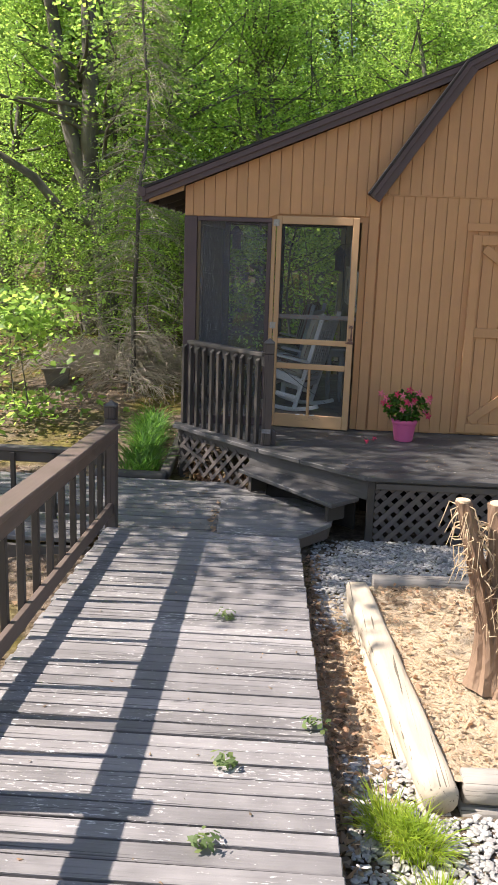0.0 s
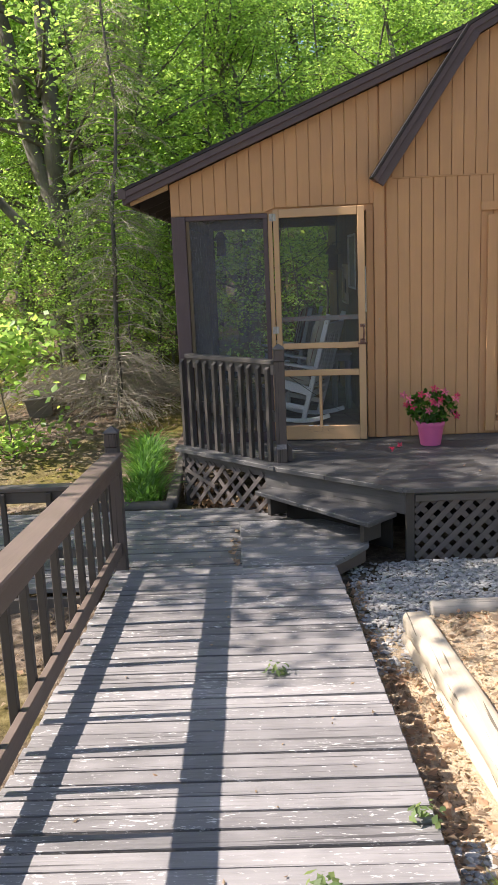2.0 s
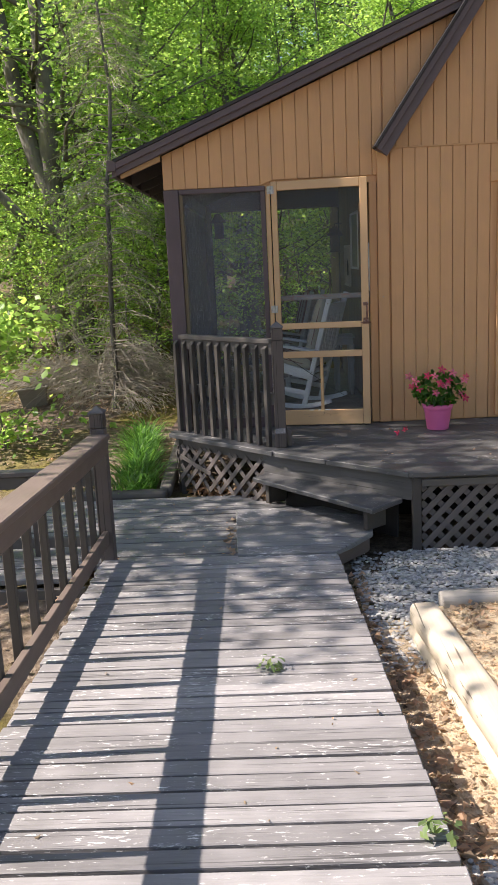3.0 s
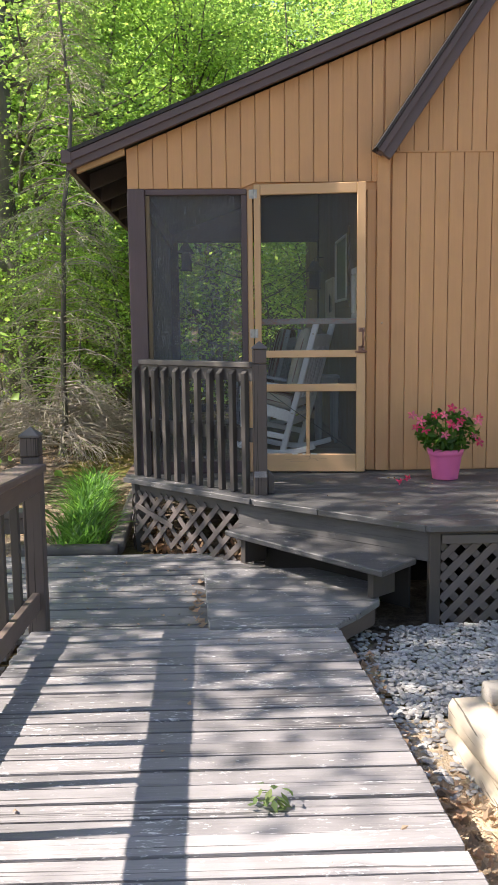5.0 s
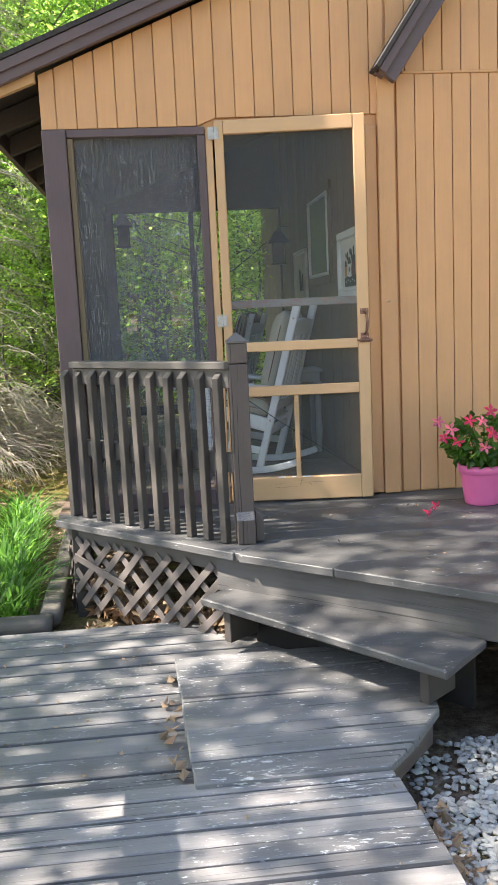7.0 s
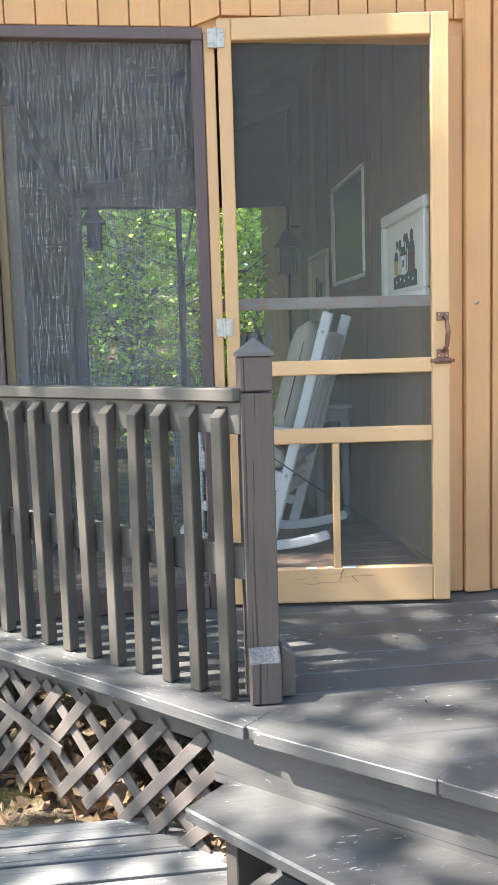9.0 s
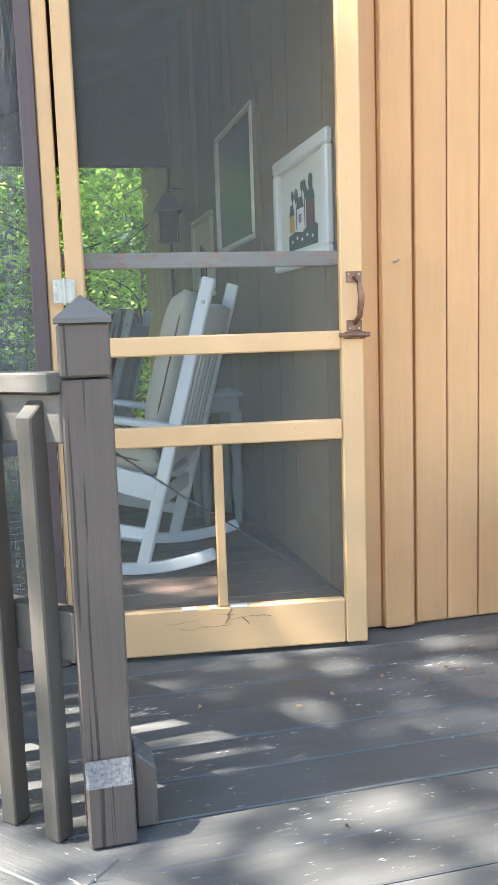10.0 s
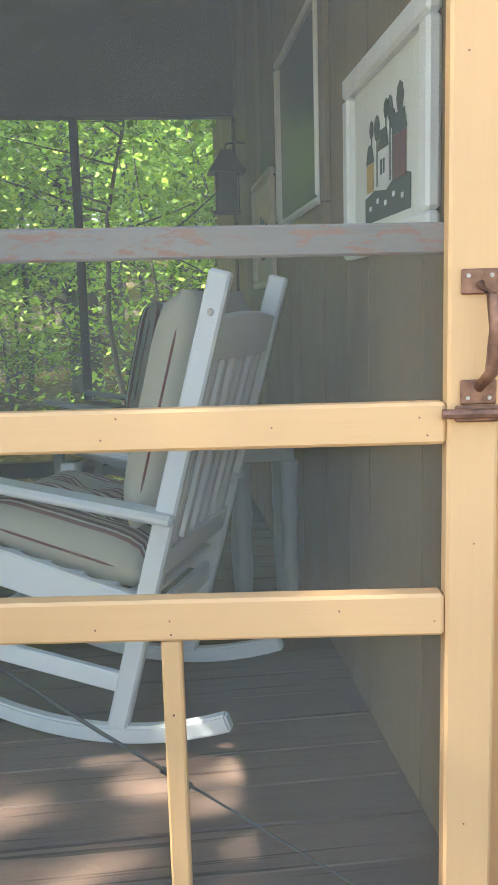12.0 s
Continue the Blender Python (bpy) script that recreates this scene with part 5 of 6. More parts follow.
def stump():
    top = empty("tree_stump", (2.08, 4.12, -0.44), "cut multi-stemmed stump with shaggy bark and broken twigs", "stump")
    rng = random.Random(21)
    stems = (((0.02, 0, 0), (-0.02, 0, 0.35), (-0.04, 0.0, 0.62), (-0.07, 0.02, 1.02), 0.10, 0.062), ((-0.05, -0.03, 0.06), (-0.06, -0.04, 0.45), (-0.17, -0.04, 0.70), (-0.27, -0.05, 1.05), 0.075, 0.042), ((0.06, 0.0, 0.05), (0.09, 0, 0.4), (0.13, -0.02, 0.7), (0.12, -0.03, 0.96), 0.10, 0.066), ((0.0, -0.06, 0.02), (0.03, -0.09, 0.3), (0.02, -0.1, 0.6), (0.03, -0.09, 0.84), 0.06, 0.035))
    for si, (a, b, c, d, r0, r1) in enumerate(stems):
        bm = bmesh.new()
        rings = []
        for k in range(29):
            t = k / 28
            p = Vector(a) * (1 - t) ** 3 + Vector(b) * 3 * t * (1 - t) ** 2 + Vector(c) * 3 * t * t * (1 - t) + Vector(d) * t ** 3
            r = 0.95 * (r0 + (r1 - r0) * t) + 0.045 * (1 - t) ** 6
            ring = []
            for j in range(22):
                w = 2 * math.pi * j / 22
                ridge = noise.noise(Vector((math.cos(w) * 3.2 + si * 7, math.sin(w) * 3.2, t * 2.2)))
                lump = noise.noise(Vector((math.cos(w) * 1.3 + si * 3, math.sin(w) * 1.3, t * 5 + 9)))
                rr = r * (1 + 0.26 * ridge + 0.2 * lump + 0.07 * noise.noise(Vector((w * 5, si * 3.0, t * 22))))
                ring.append(bm.verts.new(p + Vector((math.cos(w) * rr, math.sin(w) * rr, rng.uniform(-0.006, 0.006)))))
            rings.append(ring)
        for q0, q1 in zip(rings, rings[1:]):
            for j in range(22):
                bm.faces.new((q0[j], q0[(j + 1) % 22], q1[(j + 1) % 22], q1[j]))
        bm.faces.new(rings[-1])
        stem = part("stem", bm, m_stump_bark, top)
        end = Vector(d)
        part("cut_end", tube([end - Vector((0, 0, 0.002)), end + Vector((0, 0, 0.009))], [r1 * 0.86, r1 * 0.82], 14), m_cut, stem, "pale sawn end")
        strips = bmesh.new()
        for k in range(90):
            t = rng.uniform(0.2, 0.99) ** 0.7
            p = Vector(a) * (1 - t) ** 3 + Vector(b) * 3 * t * (1 - t) ** 2 + Vector(c) * 3 * t * t * (1 - t) + Vector(d) * t ** 3
            an = rng.uniform(0, 6.28)
            o = Vector((math.cos(an), math.sin(an), 0))
            r = r0 + (r1 - r0) * t
            q = p + o * r * 0.9
            L = rng.uniform(0.03, 0.13)
            tube([q, q + o * L * 0.4 + Vector((0, 0, rng.uniform(-0.05, 0.02))), q + o * L * 0.55 + Vector((rng.uniform(-0.04, 0.04), 0, rng.uniform(-0.14, 0.02)))], [0.0042, 0.003, 0.0012], 5, False, strips)
        tagged(part("twig_stub", strips, m_cut, stem, "broken pale twig stubs"), kind="stuff")


stump()


def stones():
    rng = np.random.default_rng(12)
    bm = bmesh.new()
    bmesh.ops.create_icosphere(bm, subdivisions=1, radius=1.0)
    bv = np.array([v.co[:] for v in bm.verts])
    bf = np.array([[v.index for v in f.verts] for f in bm.faces])
    bm.free()
    verts, faces = [], []
    n = 0
    zones = (((1.16, 3.8), (5.66, 6.72), 13000), ((1.17, 1.42), (5.0, 5.7), 420), ((1.25, 2.8), (1.6, 3.16), 7000), ((1.26, 1.56), (2.9, 3.6), 700))
    for (x0, x1), (y0, y1), count in zones:
        for _ in range(count):
            x, y = rng.uniform(x0, x1), rng.uniform(y0, y1)
            if x < 1.4 and y > 6.35 and rng.random() < 0.8:
                continue
            s = rng.uniform(0.008, 0.017)
            v = bv * (1 + rng.uniform(-0.28, 0.28, (len(bv), 1))) * np.array([s * rng.uniform(0.9, 1.6), s, s * rng.uniform(0.35, 0.6)])
            a = rng.uniform(0, 6.28)
            c, d = math.cos(a), math.sin(a)
            v = v @ np.array([[c, d, 0], [-d, c, 0], [0, 0, 1]])
            v += np.array([x, y, ground_z(x, y) + s * 0.3 + rng.uniform(0, 0.02)])
            verts.append(v)
            faces.append(bf + n)
            n += len(bv)
    tagged(raw("gravel", np.concatenate(verts).tolist(), np.concatenate(faces).tolist(), m_stone), "loose grey angular gravel beside the walkway", "gravel", kind="stuff")


stones()


def litter():
    rng = np.random.default_rng(31)
    cen, nor, ln = [], [], []
    zones = ((1.12, 1.3, 2.4, 5.1, 620, 0), (1.3, 1.46, 3.2, 5.1, 160, 0), (1.09, 1.22, 5.1, 6.3, 260, 0), (1.6, 3.2, 3.4, 5.4, 190, 1), (1.55, 3.4, 5.1, 5.5, 200, 1), (-0.1, 0.7, 7.65, 8.5, 400, 0), (-5.0, -0.3, 8.2, 15.0, 1700, 0), (-3.0, -0.6, 2.0, 6.0, 900, 0), (0.3, 0.36, 6.4, 7.25, 24, 2), (-0.2, 1.05, 1.8, 6.3, 40, 3), (-0.5, 0.35, 6.4, 7.8, 60, 4), (0.9, 3.0, 7.0, 8.3, 50, 5), (-6, 6, 12, 24, 7000, 0))
    for x0, x1, y0, y1, count, mode in zones:
        for _ in range(count):
            x, y = rng.uniform(x0, x1), rng.uniform(y0, y1)
            z = ground_z(x, y)
            if mode == 1:
                z = -0.455 + 0.07 * (5.6 - y) / 2.4
            if mode == 2:
                z, x = -0.45, rng.uniform(0.32, 0.39)
            if mode == 3:
                z = ramp_z(y) - 0.006
            if mode == 4:
                z = -0.454
            if mode == 5:
                z = -0.004
                if y < diag_y(x) + 0.05:
                    continue
            cen.append((x, y, z + (rng.uniform(0.008, 0.035) if mode < 3 else 0.012)))
            nn = np.array([rng.normal() * 0.45, rng.normal() * 0.45, 1.0])
            nor.append(nn / np.linalg.norm(nn))
            ln.append(rng.uniform(0.028, 0.066) if mode < 3 else rng.uniform(0.008, 0.028))
    ln = np.array(ln)
    v, f = leaf_arrays(np.array(cen), np.array(nor), ln, ln * rng.uniform(0.45, 0.8, len(ln)), rng, -0.15)
    tagged(raw("leaf_litter", v, f, m_litter), "dry brown fallen leaves on the ground", "leaf litter", kind="stuff")


litter()


def blades(name, label, category, spots, height, width, material, count, spread, seed, lean=0.6):
    rng = np.random.default_rng(seed)
    verts, faces = [], []
    for sx, sy, sz in spots:
        for _ in range(count):
            a = rng.uniform(0, 6.28)
            r = spread * math.sqrt(rng.random())
            b = np.array([sx + r * math.cos(a), sy + r * math.sin(a), sz - 0.01])
            h = height * rng.uniform(0.6, 1.15)
            out = np.array([math.cos(a), math.sin(a), 0]) * lean * rng.uniform(0.25, 1.0) + np.array([rng.normal() * 0.15, rng.normal() * 0.15, 0])
            side = np.array([-math.sin(a), math.cos(a), 0]) * width / 2
            k = len(verts)
            for t in (0, 0.4, 0.75):
                c = b + np.array([0, 0, h * (t - 0.32 * t * t)]) + out * h * t * t
                w = 1 - 0.45 * t
                verts.append(c - side * w)
                verts.append(c + side * w)
            verts.append(b + np.array([0, 0, h * 0.62]) + out * h)
            faces += [(k, k + 1, k + 3, k + 2), (k + 2, k + 3, k + 5, k + 4), (k + 4, k + 5, k + 6)]
    return tagged(raw(name, [tuple(v) for v in verts], faces, material), label, category, kind="stuff")


_r = random.Random(14)
lily_spots = [(-0.55 + _r.uniform(-0.1, 0.1) - 0.012 * k, 8.2 + 0.115 * k, ground_z(-0.6, 8.2 + 0.115 * k)) for k in range(24)]
blades("lily_bed", "deep green strap-leaved day lilies beside the deck", "plants", lily_spots, 0.38, 0.018, m_lily, 46, 0.10, 41, 0.95)
blades("grass_tuft", "bright lime grass tuft growing by the gravel", "grass", [(1.46, 2.96, ground_z(1.46, 2.96)), (1.53, 2.92, ground_z(1.53, 2.92)), (1.40, 3.03, ground_z(1.40, 3.03))], 0.19, 0.006, m_lime_grass, 230, 0.085, 42, 0.8)
blades("grass_tuft", "bright green grass tuft at the gravel edge", "grass", [(1.55, 2.62, ground_z(1.55, 2.62))], 0.15, 0.006, m_lime_grass, 200, 0.09, 43, 0.8)


def weed(x, y, z, size, seed, label):
    rng = np.random.default_rng(seed)
    n = 26
    a = rng.uniform(0, 6.28, n)
    r = size * np.sqrt(rng.random(n))
    cen = np.stack((x + r * np.cos(a), y + r * np.sin(a), z + 0.012 + rng.uniform(0, 0.05, n)), 1)
    nor = np.stack((np.cos(a) * 0.5, np.sin(a) * 0.5, np.ones(n)), 1)
    nor /= np.linalg.norm(nor, axis=1, keepdims=True)
    ln = rng.uniform(0.025, 0.05, n)
    v, f = leaf_arrays(cen, nor, ln, ln * 0.5, rng, 0.2)
    tagged(raw("weed", v, f, m_weed), label, "weed", "weeds in the planks", "stuff")


for k, (x, y, s) in enumerate(((0.63, 4.51, 0.06), (0.75, 2.96, 0.05), (0.73, 2.47, 0.055), (1.12, 3.29, 0.06))):
    weed(x, y, ramp_z(y), s, 60 + k, "small green weed sprouting between ramp planks")


# ---- the woods ----
def limb_points(p, d, length, steps, rng, rise):
    pts = [Vector(p)]
    d = Vector(d).normalized()
    for _ in range(steps):
        d = (d + Vector((rng.uniform(-0.22, 0.22), rng.uniform(-0.22, 0.22), rng.uniform(-0.1, 0.12) + rise))).normalized()
        pts.append(pts[-1] + d * length / steps)
    return pts


def tree_meshes(name, height, radius, low, leaves, leaf, seed, girth):
    """Trunk with limbs, and a crown of flat leaf sprays round the limbs' ends."""
    rng = random.Random(seed)
    nr = np.random.default_rng(seed)
    bm = bmesh.new()
    trunk = limb_points((0, 0, -0.3), (rng.uniform(-0.06, 0.06), rng.uniform(-0.06, 0.06), 1), height * 0.92, 12, rng, 0.25)
    tube(trunk, [girth * (1 - 0.88 * (k / 12) ** 1.1) for k in range(13)], 9, False, bm, rng, 0.06)
    limbs = bmesh.new()
    sprays = []
    count = int(height * 4.0)
    for _ in range(count):
        t = rng.uniform(low, 0.98)
        i = min(int(t * 12), 11)
        p = trunk[i].lerp(trunk[i + 1], t * 12 - i)
        a = rng.uniform(0, 6.28)
        k = (t - low) / (1 - low)
        reach = radius * (0.45 + 1.1 * math.sin(min(1, k * 1.1 + 0.12) * math.pi) ** 0.7 * 0.6) * rng.uniform(0.6, 1.15)
        pts = limb_points(p, (math.cos(a), math.sin(a), rng.uniform(0.05, 0.55)), reach, 5, rng, 0.02)
        g = girth * (1 - 0.85 * t) * 0.42
        tube(pts, [g * (1 - 0.85 * j / 5) + 0.004 for j in range(6)], 5, False, limbs)
        for j in (2, 3, 4, 5):
            for _k in range(2):
                sprays.append(pts[j] + Vector((rng.gauss(0, 0.28), rng.gauss(0, 0.28), rng.gauss(0, 0.12))))
    per = max(6, leaves // len(sprays))
    c = np.repeat(np.array([s[:] for s in sprays]), per, 0)
    n = len(c)
    tilt = np.repeat(nr.normal(size=(len(sprays), 2)) * 0.25, per, 0)
    off = nr.normal(size=(n, 3)) * np.array([0.30, 0.30, 0.055])
    off[:, 2] += (off[:, :2] * tilt).sum(1)
    nor = np.stack((nr.normal(size=n) * 0.62 - tilt[:, 0], nr.normal(size=n) * 0.62 - tilt[:, 1], np.ones(n)), 1)
    nor /= np.linalg.norm(nor, axis=1, keepdims=True)
    ln = leaf * nr.uniform(0.7, 1.25, n)
    v, f = leaf_arrays(c + off, nor, ln, ln * nr.uniform(0.5, 0.72, n), nr, 0.15)
    return bm, limbs, v, f


def tree(name, at, turn, meshes, label, category="tree", leaf_mat=None, group=""):
    bm, limbs, v, f = meshes
    top = empty(name, at, label, category, group, "", turn)
    part("trunk", bm, m_bark, top, "", True)
    tagged(part("branchwork", limbs, m_bark, top, "", True), kind="stuff")
    raw("crown", v, f, leaf_mat or m_leaf, top, "airy crown of spring leaves")
    return top


def woods():
    rng = random.Random(77)
    kinds = [
        tree("forest_tree", (-3.3, 17.5, ground_z(-3.3, 17.5)), 0, tree_meshes("a", 8.6, 2.0, 0.14, 17500, 0.075, 1, 0.16), "slender forest tree with bright spring leaves", group="forest trees"),
        tree("forest_tree", (0.2, 18.5, ground_z(0.2, 18.5)), 40, tree_meshes("b", 9.2, 2.1, 0.18, 17500, 0.075, 2, 0.13), "slender forest tree with bright spring leaves", group="forest trees"),
        tree("forest_tree", (2.9, 19.0, ground_z(2.9, 19.0)), 80, tree_meshes("c", 7.8, 2.0, 0.10, 17500, 0.075, 3, 0.11), "slender forest tree with bright spring leaves", group="forest trees"),
        tree("sapling", (-1.3, 15.8, ground_z(-1.3, 15.8)), 80, tree_meshes("d", 5.2, 1.3, 0.16, 4600, 0.075, 4, 0.035), "thin understorey sapling in full spring leaf", group="saplings"),
        tree("sapling", (1.4, 14.8, ground_z(1.4, 14.8)), 10, tree_meshes("e", 4.2, 1.2, 0.14, 4200, 0.075, 5, 0.03), "thin understorey sapling in full spring leaf", group="saplings"),
    ]
    spots = []
    for row, (y, step, half) in enumerate(((18.0, 2.6, 5.5), (20.8, 2.6, 7.0), (24.2, 2.7, 8.5), (28.5, 2.8, 10), (34.0, 3.0, 12), (42.0, 4.2, 16))):
        x = -half + rng.uniform(0, 1)
        while x < half * 0.95:
            spots.append((x + rng.uniform(-0.6, 0.6), y + rng.uniform(-1.1, 1.1), row))
            x += step
    for x, y, row in spots:
        src = kinds[rng.randrange(3)]
        s = rng.uniform(0.85, 1.1) * (1 + 0.15 * row)
        copy_thing(src, pose(x, y, ground_z(x, y), 0, 0, rng.uniform(0, 360)) @ Matrix.Diagonal((s, s, s, 1)))
    for k in range(22):
        x, y = rng.uniform(-6.5, 4.5), rng.uniform(13.6, 19.5)
        if (x > 1.2 and y < 15.2) or (-4.6 < x < -1.2 and y < 17.2):
            continue
        src = kinds[3 + rng.randrange(2)]
        s = rng.uniform(0.7, 1.15)
        copy_thing(src, pose(x, y, ground_z(x, y), 0, 0, rng.uniform(0, 360)) @ Matrix.Diagonal((s, s, s, 1)))
    # unseen trees added to the sides and behind, to close the clearing's horizon
    for x, y, s, turn in ((-13, -7, 1.5, 80), (-4, -15, 1.5, 140), (6, -14, 1.5, 210), (14, -5, 1.5, 300), (15, 6, 1.5, 350)):
        copy_thing(kinds[int(abs(x)) % 3], pose(x, y, ground_z(x, y), 0, 0, turn) @ Matrix.Diagonal((s, s, s, 1)))
    for x, y, k, s, turn in ((-4.4, 15.2, 3, 0.62, 20), (-3.6, 14.6, 4, 0.7, 200), (-2.3, 15.4, 4, 0.75, 110), (-1.5, 14.9, 3, 0.6, 300), (-3.1, 16.2, 3, 0.7, 250), (-2.0, 17.0, 4, 0.9, 50)):
        copy_thing(kinds[k], pose(x, y, ground_z(x, y), 0, 0, turn) @ Matrix.Diagonal((s, s, s, 1)))
    young = tree("young_sapling", (-2.75, 11.0, ground_z(-2.75, 11.0)), 70, tree_meshes("f", 1.9, 0.7, 0.12, 800, 0.11, 6, 0.015), "small sapling with fresh bright green leaves", "sapling", None, "young saplings")
    copy_thing(young, pose(-2.42, 10.7, ground_z(-2.42, 10.7), 0, 0, 200) @ Matrix.Diagonal((1.0, 1.0, 1.05, 1)))
    # the tall trees beside the clearing that throw dappled shade on the porch
    a = tree("shade_tree", (-5.85, 7.55, ground_z(-5.85, 7.55)), 25, tree_meshes("s", 9.7, 2.4, 0.50, 5600, 0.125, 12, 0.17), "tall slender tree beside the clearing with high crown", group="shade trees")
    copy_thing(a, pose(-6.5, 12.0, ground_z(-6.5, 12.0), 0, 0, 160))
    tree("shade_tree", (-5.6, 8.3, ground_z(-5.6, 8.3)), 0, tree_meshes("t", 10.6, 2.0, 0.60, 4600, 0.125, 21, 0.16), "tall slender tree beside the clearing with high crown", group="shade trees")


woods()


def pole_trunks():
    rng = random.Random(17)
    first = None
    for k in range(48):
        x, y = (rng.uniform(-7.5, 6.0), rng.uniform(16.5, 26.0)) if k < 34 else (rng.uniform(0.2, 3.6), rng.uniform(14.4, 18.0))
        m = pose(x, y, ground_z(x, y) - 0.1, rng.uniform(-4, 4), rng.uniform(-6, 6), rng.uniform(0, 360))
        if first is None:
            pts = limb_points((0, 0, 0), (0.03, 0, 1), 8.5, 9, rng, 0.3)
            first = tagged(finish("slim_trunk", tube(pts, [0.055 * (1 - 0.75 * j / 9) for j in range(10)], 7, False), m_bark, None, "", True), "slim grey young tree trunk standing in the woods", "tree trunk", "slim trunks")
            first.matrix_world = m
        else:
            copy_thing(first, m @ Matrix.Scale(rng.uniform(0.7, 1.1) if k < 34 else rng.uniform(0.32, 0.45), 4))


pole_trunks()


def big_maple():
    """The old twin-stemmed maple at the edge of the clearing."""
    base = Vector((-2.62, 16.0, ground_z(-2.62, 16.0)))
    top = empty("maple_tree", base, "old twin-trunked maple with rough dark bark", "tree")
    rng = random.Random(99)
    nr = np.random.default_rng(99)
    bm = bmesh.new()
    tube([(0.15, 0, -0.3), (0.10, 0, 0.5), (0.0, 0, 1.6), (-0.12, 0, 2.3), (-0.24, 0, 2.9)], [0.33, 0.23, 0.18, 0.17, 0.16], 12, False, bm, rng, 0.07)
    limbs = bmesh.new()
    tube([(-0.22, 0, 2.8), (-0.5, 0.0, 3.5), (-0.70, 0, 4.3), (-0.82, 0.1, 5.2), (-1.15, 0.2, 7.0), (-1.4, 0, 9.5)], [0.16, 0.145, 0.13, 0.12, 0.09, 0.04], 10, False, limbs, rng, 0.06)
    tube([(-0.24, 0, 2.8), (-0.27, 0, 3.6), (-0.24, 0, 4.6), (-0.27, 0, 6.0), (0.0, 0, 8.0), (0.2, 0, 10)], [0.17, 0.155, 0.145, 0.13, 0.1, 0.04], 10, False, limbs, rng, 0.06)
    tube([(-0.15, 0, 2.3), (-0.7, -0.2, 2.5), (-1.2, -0.3, 3.1), (-2.0, -0.4, 3.6)], [0.1, 0.09, 0.075, 0.05], 8, False, limbs, rng, 0.06)
    tube([(-0.7, -0.2, 2.5), (-1.0, -0.3, 1.9), (-1.4, -0.4, 1.3)], [0.07, 0.05, 0.03], 7, False, limbs, rng, 0.06)
    sprays = []
    for k in range(60):
        z = rng.uniform(2.6, 9.5)
        a = rng.uniform(0, 6.28)
        x0 = -0.09 * z if rng.random() < 0.5 else 0.0
        pts = limb_points((x0, 0, z), (math.cos(a), math.sin(a), rng.uniform(-0.05, 0.6)), rng.uniform(1.2, 3.2), 6, rng, 0.02)
        tube(pts, [0.04 * (1 - 0.85 * j / 6) + 0.004 for j in range(7)], 5, False, limbs)
        for j in (3, 4, 5, 6):
            sprays.append(pts[j][:])
    part("trunk", bm, m_bark, top, "", True)
    tagged(part("branchwork", limbs, m_bark, top, "", True), kind="stuff")
    per = 48
    c = np.repeat(np.array(sprays), per, 0)
    n = len(c)
    nor = np.stack((nr.normal(size=n) * 0.6, nr.normal(size=n) * 0.6, np.ones(n)), 1)
    nor /= np.linalg.norm(nor, axis=1, keepdims=True)
    ln = 0.095 * nr.uniform(0.7, 1.25, n)
    v, f = leaf_arrays(c + nr.normal(size=(n, 3)) * np.array([0.34, 0.34, 0.07]), nor, ln, ln * 0.66, nr, 0.15)
    raw("crown", v, f, m_leaf, top, "airy crown of spring leaves")


big_maple()


def brush_pile():
    """The dead, grey, drooping twigs of a shrub."""
    rng = random.Random(55)
    bm = bmesh.new()
    cx, cy = -1.95, 13.9
    for k in range(650):
        a = rng.uniform(0, 6.28)
        r = rng.uniform(0, 1.05)
        x, y = cx + r * math.cos(a), cy + 0.6 * r * math.sin(a)
        z = ground_z(x, y)
        h = rng.uniform(0.15, 1.0) * (1 - 0.35 * r) * (0.75 + 0.5 * noise.noise(Vector((x * 1.7, y, 2))))
        o = Vector((math.cos(a), 0.5 * math.sin(a), 0)) * rng.uniform(0.3, 0.95)
        tube([(x, y, z + h * 0.75), Vector((x, y, z + h)) + o * 0.45, Vector((x, y, z + h * 0.55)) + o * 0.9, Vector((x, y, z + h * 0.1)) + o * 1.15], [0.006, 0.005, 0.0035, 0.002], 4, False, bm)
    for k in range(12):
        a = rng.uniform(0, 6.28)
        tube([(cx, cy, ground_z(cx, cy) - 0.1), (cx + 0.25 * math.cos(a), cy + 0.2 * math.sin(a), ground_z(cx, cy) + 0.7), (cx + 0.6 * math.cos(a), cy + 0.4 * math.sin(a), ground_z(cx, cy) + 1.15)], [0.014, 0.01, 0.004], 5, False, bm)
    tagged(finish("dead_shrub", bm, m_twig), "dead grey shrub of drooping bare twigs", "shrub", kind="stuff")


brush_pile()


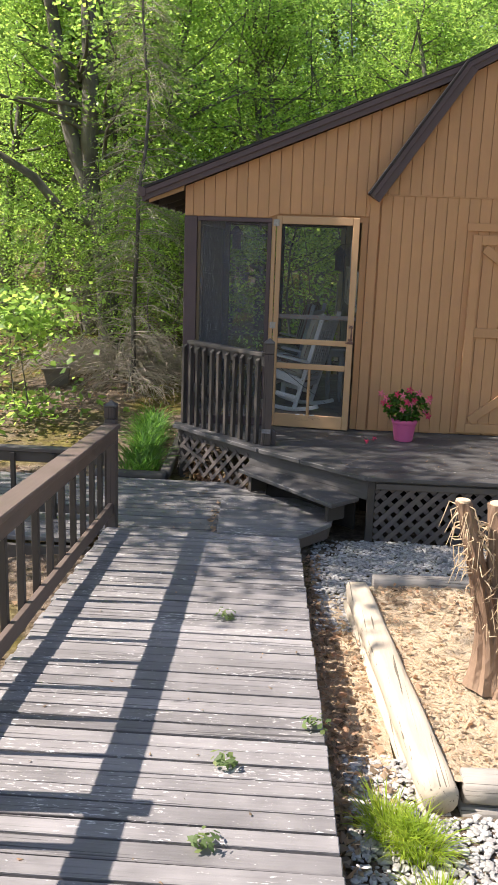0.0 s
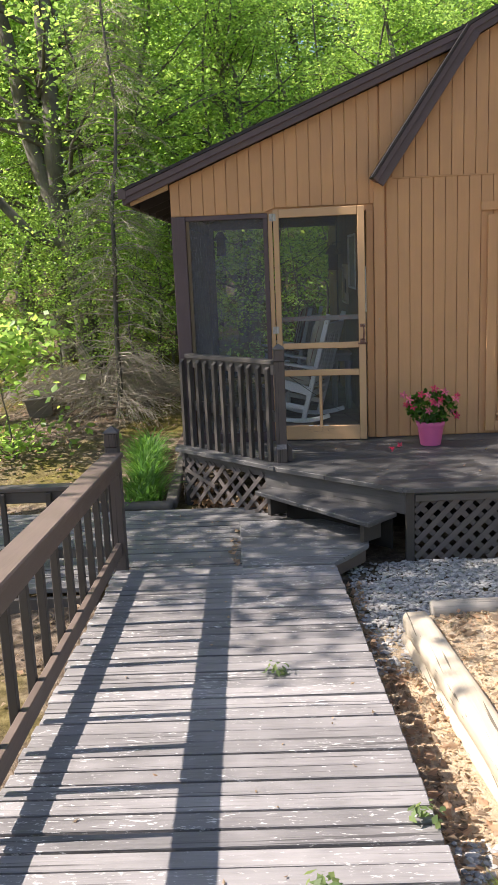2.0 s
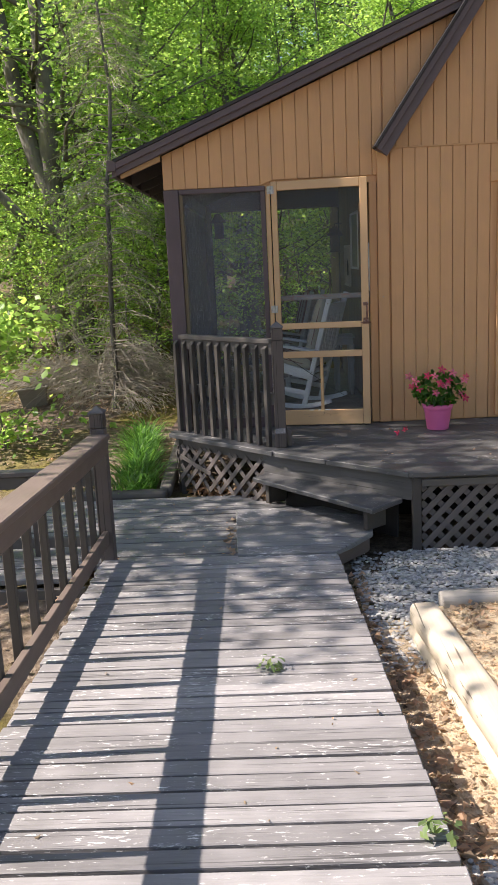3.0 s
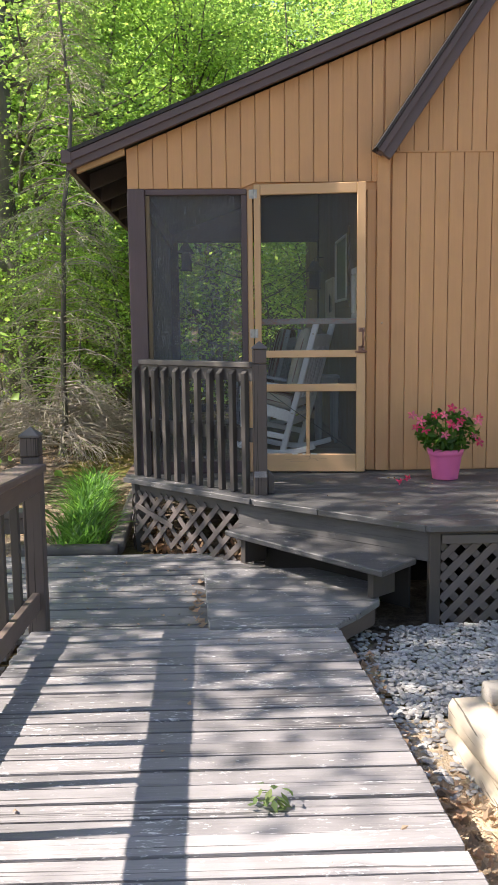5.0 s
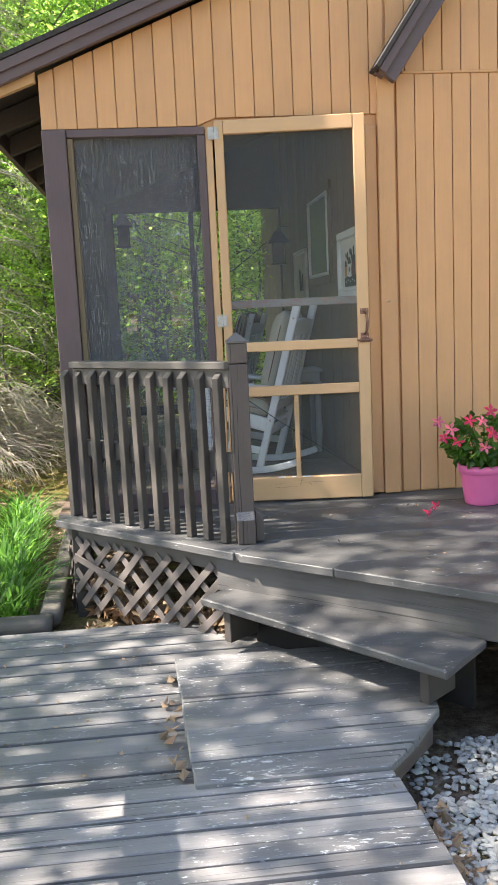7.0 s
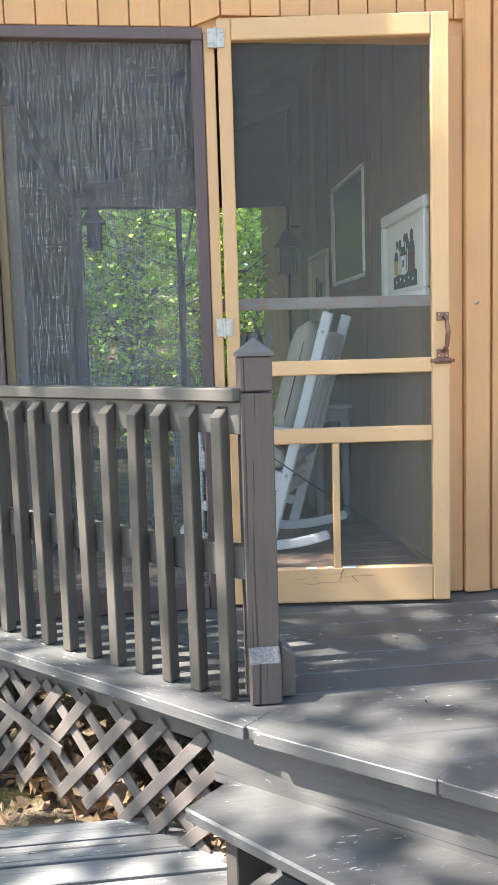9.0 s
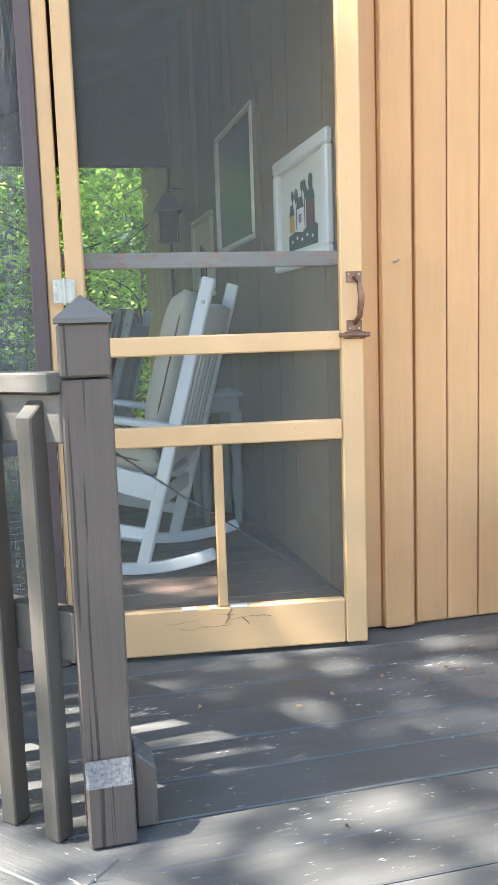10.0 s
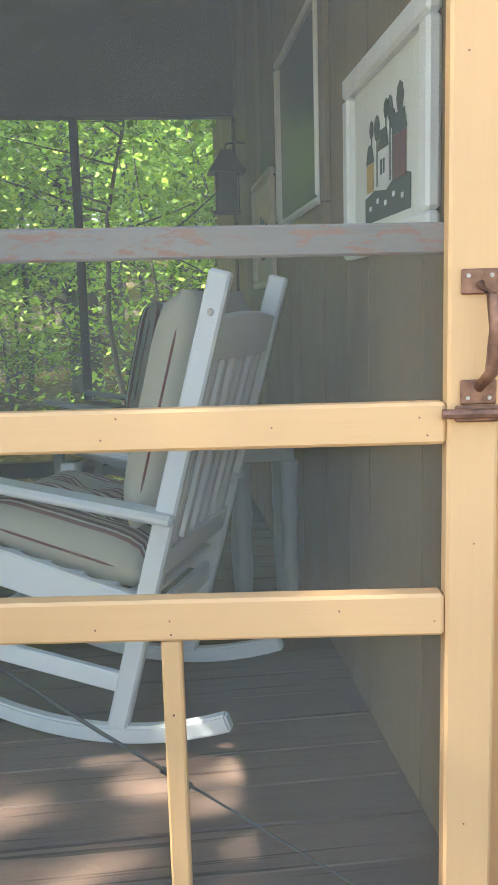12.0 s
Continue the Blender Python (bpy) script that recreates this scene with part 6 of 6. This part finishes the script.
def spruce():
    """A thin spruce whose lower branches are dead, grey and drooping."""
    base = Vector((-1.56, 12.75, ground_z(-1.56, 12.75)))
    top = empty("spruce_tree", base, "thin spruce with dead grey drooping lower branches", "tree")
    rng = random.Random(63)
    nr = np.random.default_rng(63)
    trunk = limb_points((0, 0, -0.2), (0.0, 0.0, 1), 7.6, 12, random.Random(2), 0.6)
    part("trunk", tube(trunk, [0.038 * (1 - 0.8 * k / 12) + 0.004 for k in range(13)], 8, False), m_bark, top, "", True)
    limbs = bmesh.new()
    cen = []
    for _ in range(250):
        z = 0.15 + 5.6 * rng.random() ** 1.35
        i = min(int((z + 0.2) / 7.6 * 12), 11)
        p = trunk[i].lerp(trunk[i + 1], (z + 0.2) / 7.6 * 12 - i)
        a = rng.uniform(0, 6.28)
        reach = (1.25 - 0.13 * z) * rng.uniform(0.5, 1.1)
        o = Vector((math.cos(a), math.sin(a), 0))
        pts = [p, p + o * reach * 0.4 + Vector((0, 0, 0.04)), p + o * reach * 0.75 + Vector((0, 0, -0.06)), p + o * reach + Vector((0, 0, -0.26 * reach))]
        tube(pts, [0.008, 0.006, 0.004, 0.0015], 4, False, limbs)
        for _t in range(9):
            f = rng.uniform(0.3, 1.0)
            q = p + o * reach * f + Vector((0, 0, 0.03 - 0.2 * f * f))
            d = (o + Vector((rng.uniform(-1, 1), rng.uniform(-1, 1), rng.uniform(-0.7, 0.1)))).normalized() * rng.uniform(0.1, 0.34)
            tube([q, q + d * 0.6, q + d + Vector((0, 0, -0.05))], [0.0032, 0.0024, 0.001], 3, False, limbs)
            if z > 1.3 or rng.random() < 0.12:
                cen += [q + d * rng.random() for _n in range(10)]
    tagged(part("branchwork", limbs, m_twig, top, "dead grey twigs"), kind="stuff")
    c = np.array([v[:] for v in cen]) + nr.normal(size=(len(cen), 3)) * 0.025
    nor = nr.normal(size=c.shape)
    nor /= np.linalg.norm(nor, axis=1, keepdims=True)
    ln = nr.uniform(0.02, 0.05, len(c))
    v, f = leaf_arrays(c, nor, ln, ln * 0.3, nr, 0.1)
    tagged(raw("needles", v, f, m_moss_needle, top, "sparse dull green needles"), kind="stuff")


spruce()


def planter():
    x, y = -2.75, 13.2
    top = empty("planter_box", (x, y, ground_z(x, y) - 0.01), "old tapered wooden planter box tilted on the leaf litter", "planter")
    for s in (-1, 1):
        bm = block(-0.2, 0.2, -0.012, 0.012, 0, 0.26, 0.003)
        for v in bm.verts:
            v.co.x *= 0.8 + 0.2 * v.co.z / 0.26
            v.co.y += s * (0.13 + 0.05 * v.co.z / 0.26)
        part("side", bm, m_planter, top)
        bm = block(-0.012, 0.012, -0.125, 0.125, 0.002, 0.26, 0.003)
        for v in bm.verts:
            v.co.x += s * (0.155 + 0.03 * v.co.z / 0.26)
        part("end", bm, m_planter, top)
    part("rim", block(-0.23, 0.23, -0.215, -0.15, 0.262, 0.285, 0.003), m_planter, top)
    part("soil", block(-0.14, 0.14, -0.11, 0.11, 0.02, 0.2, 0), m_soil, top)
    top.rotation_euler = (0, radians(-4), radians(12))


planter()
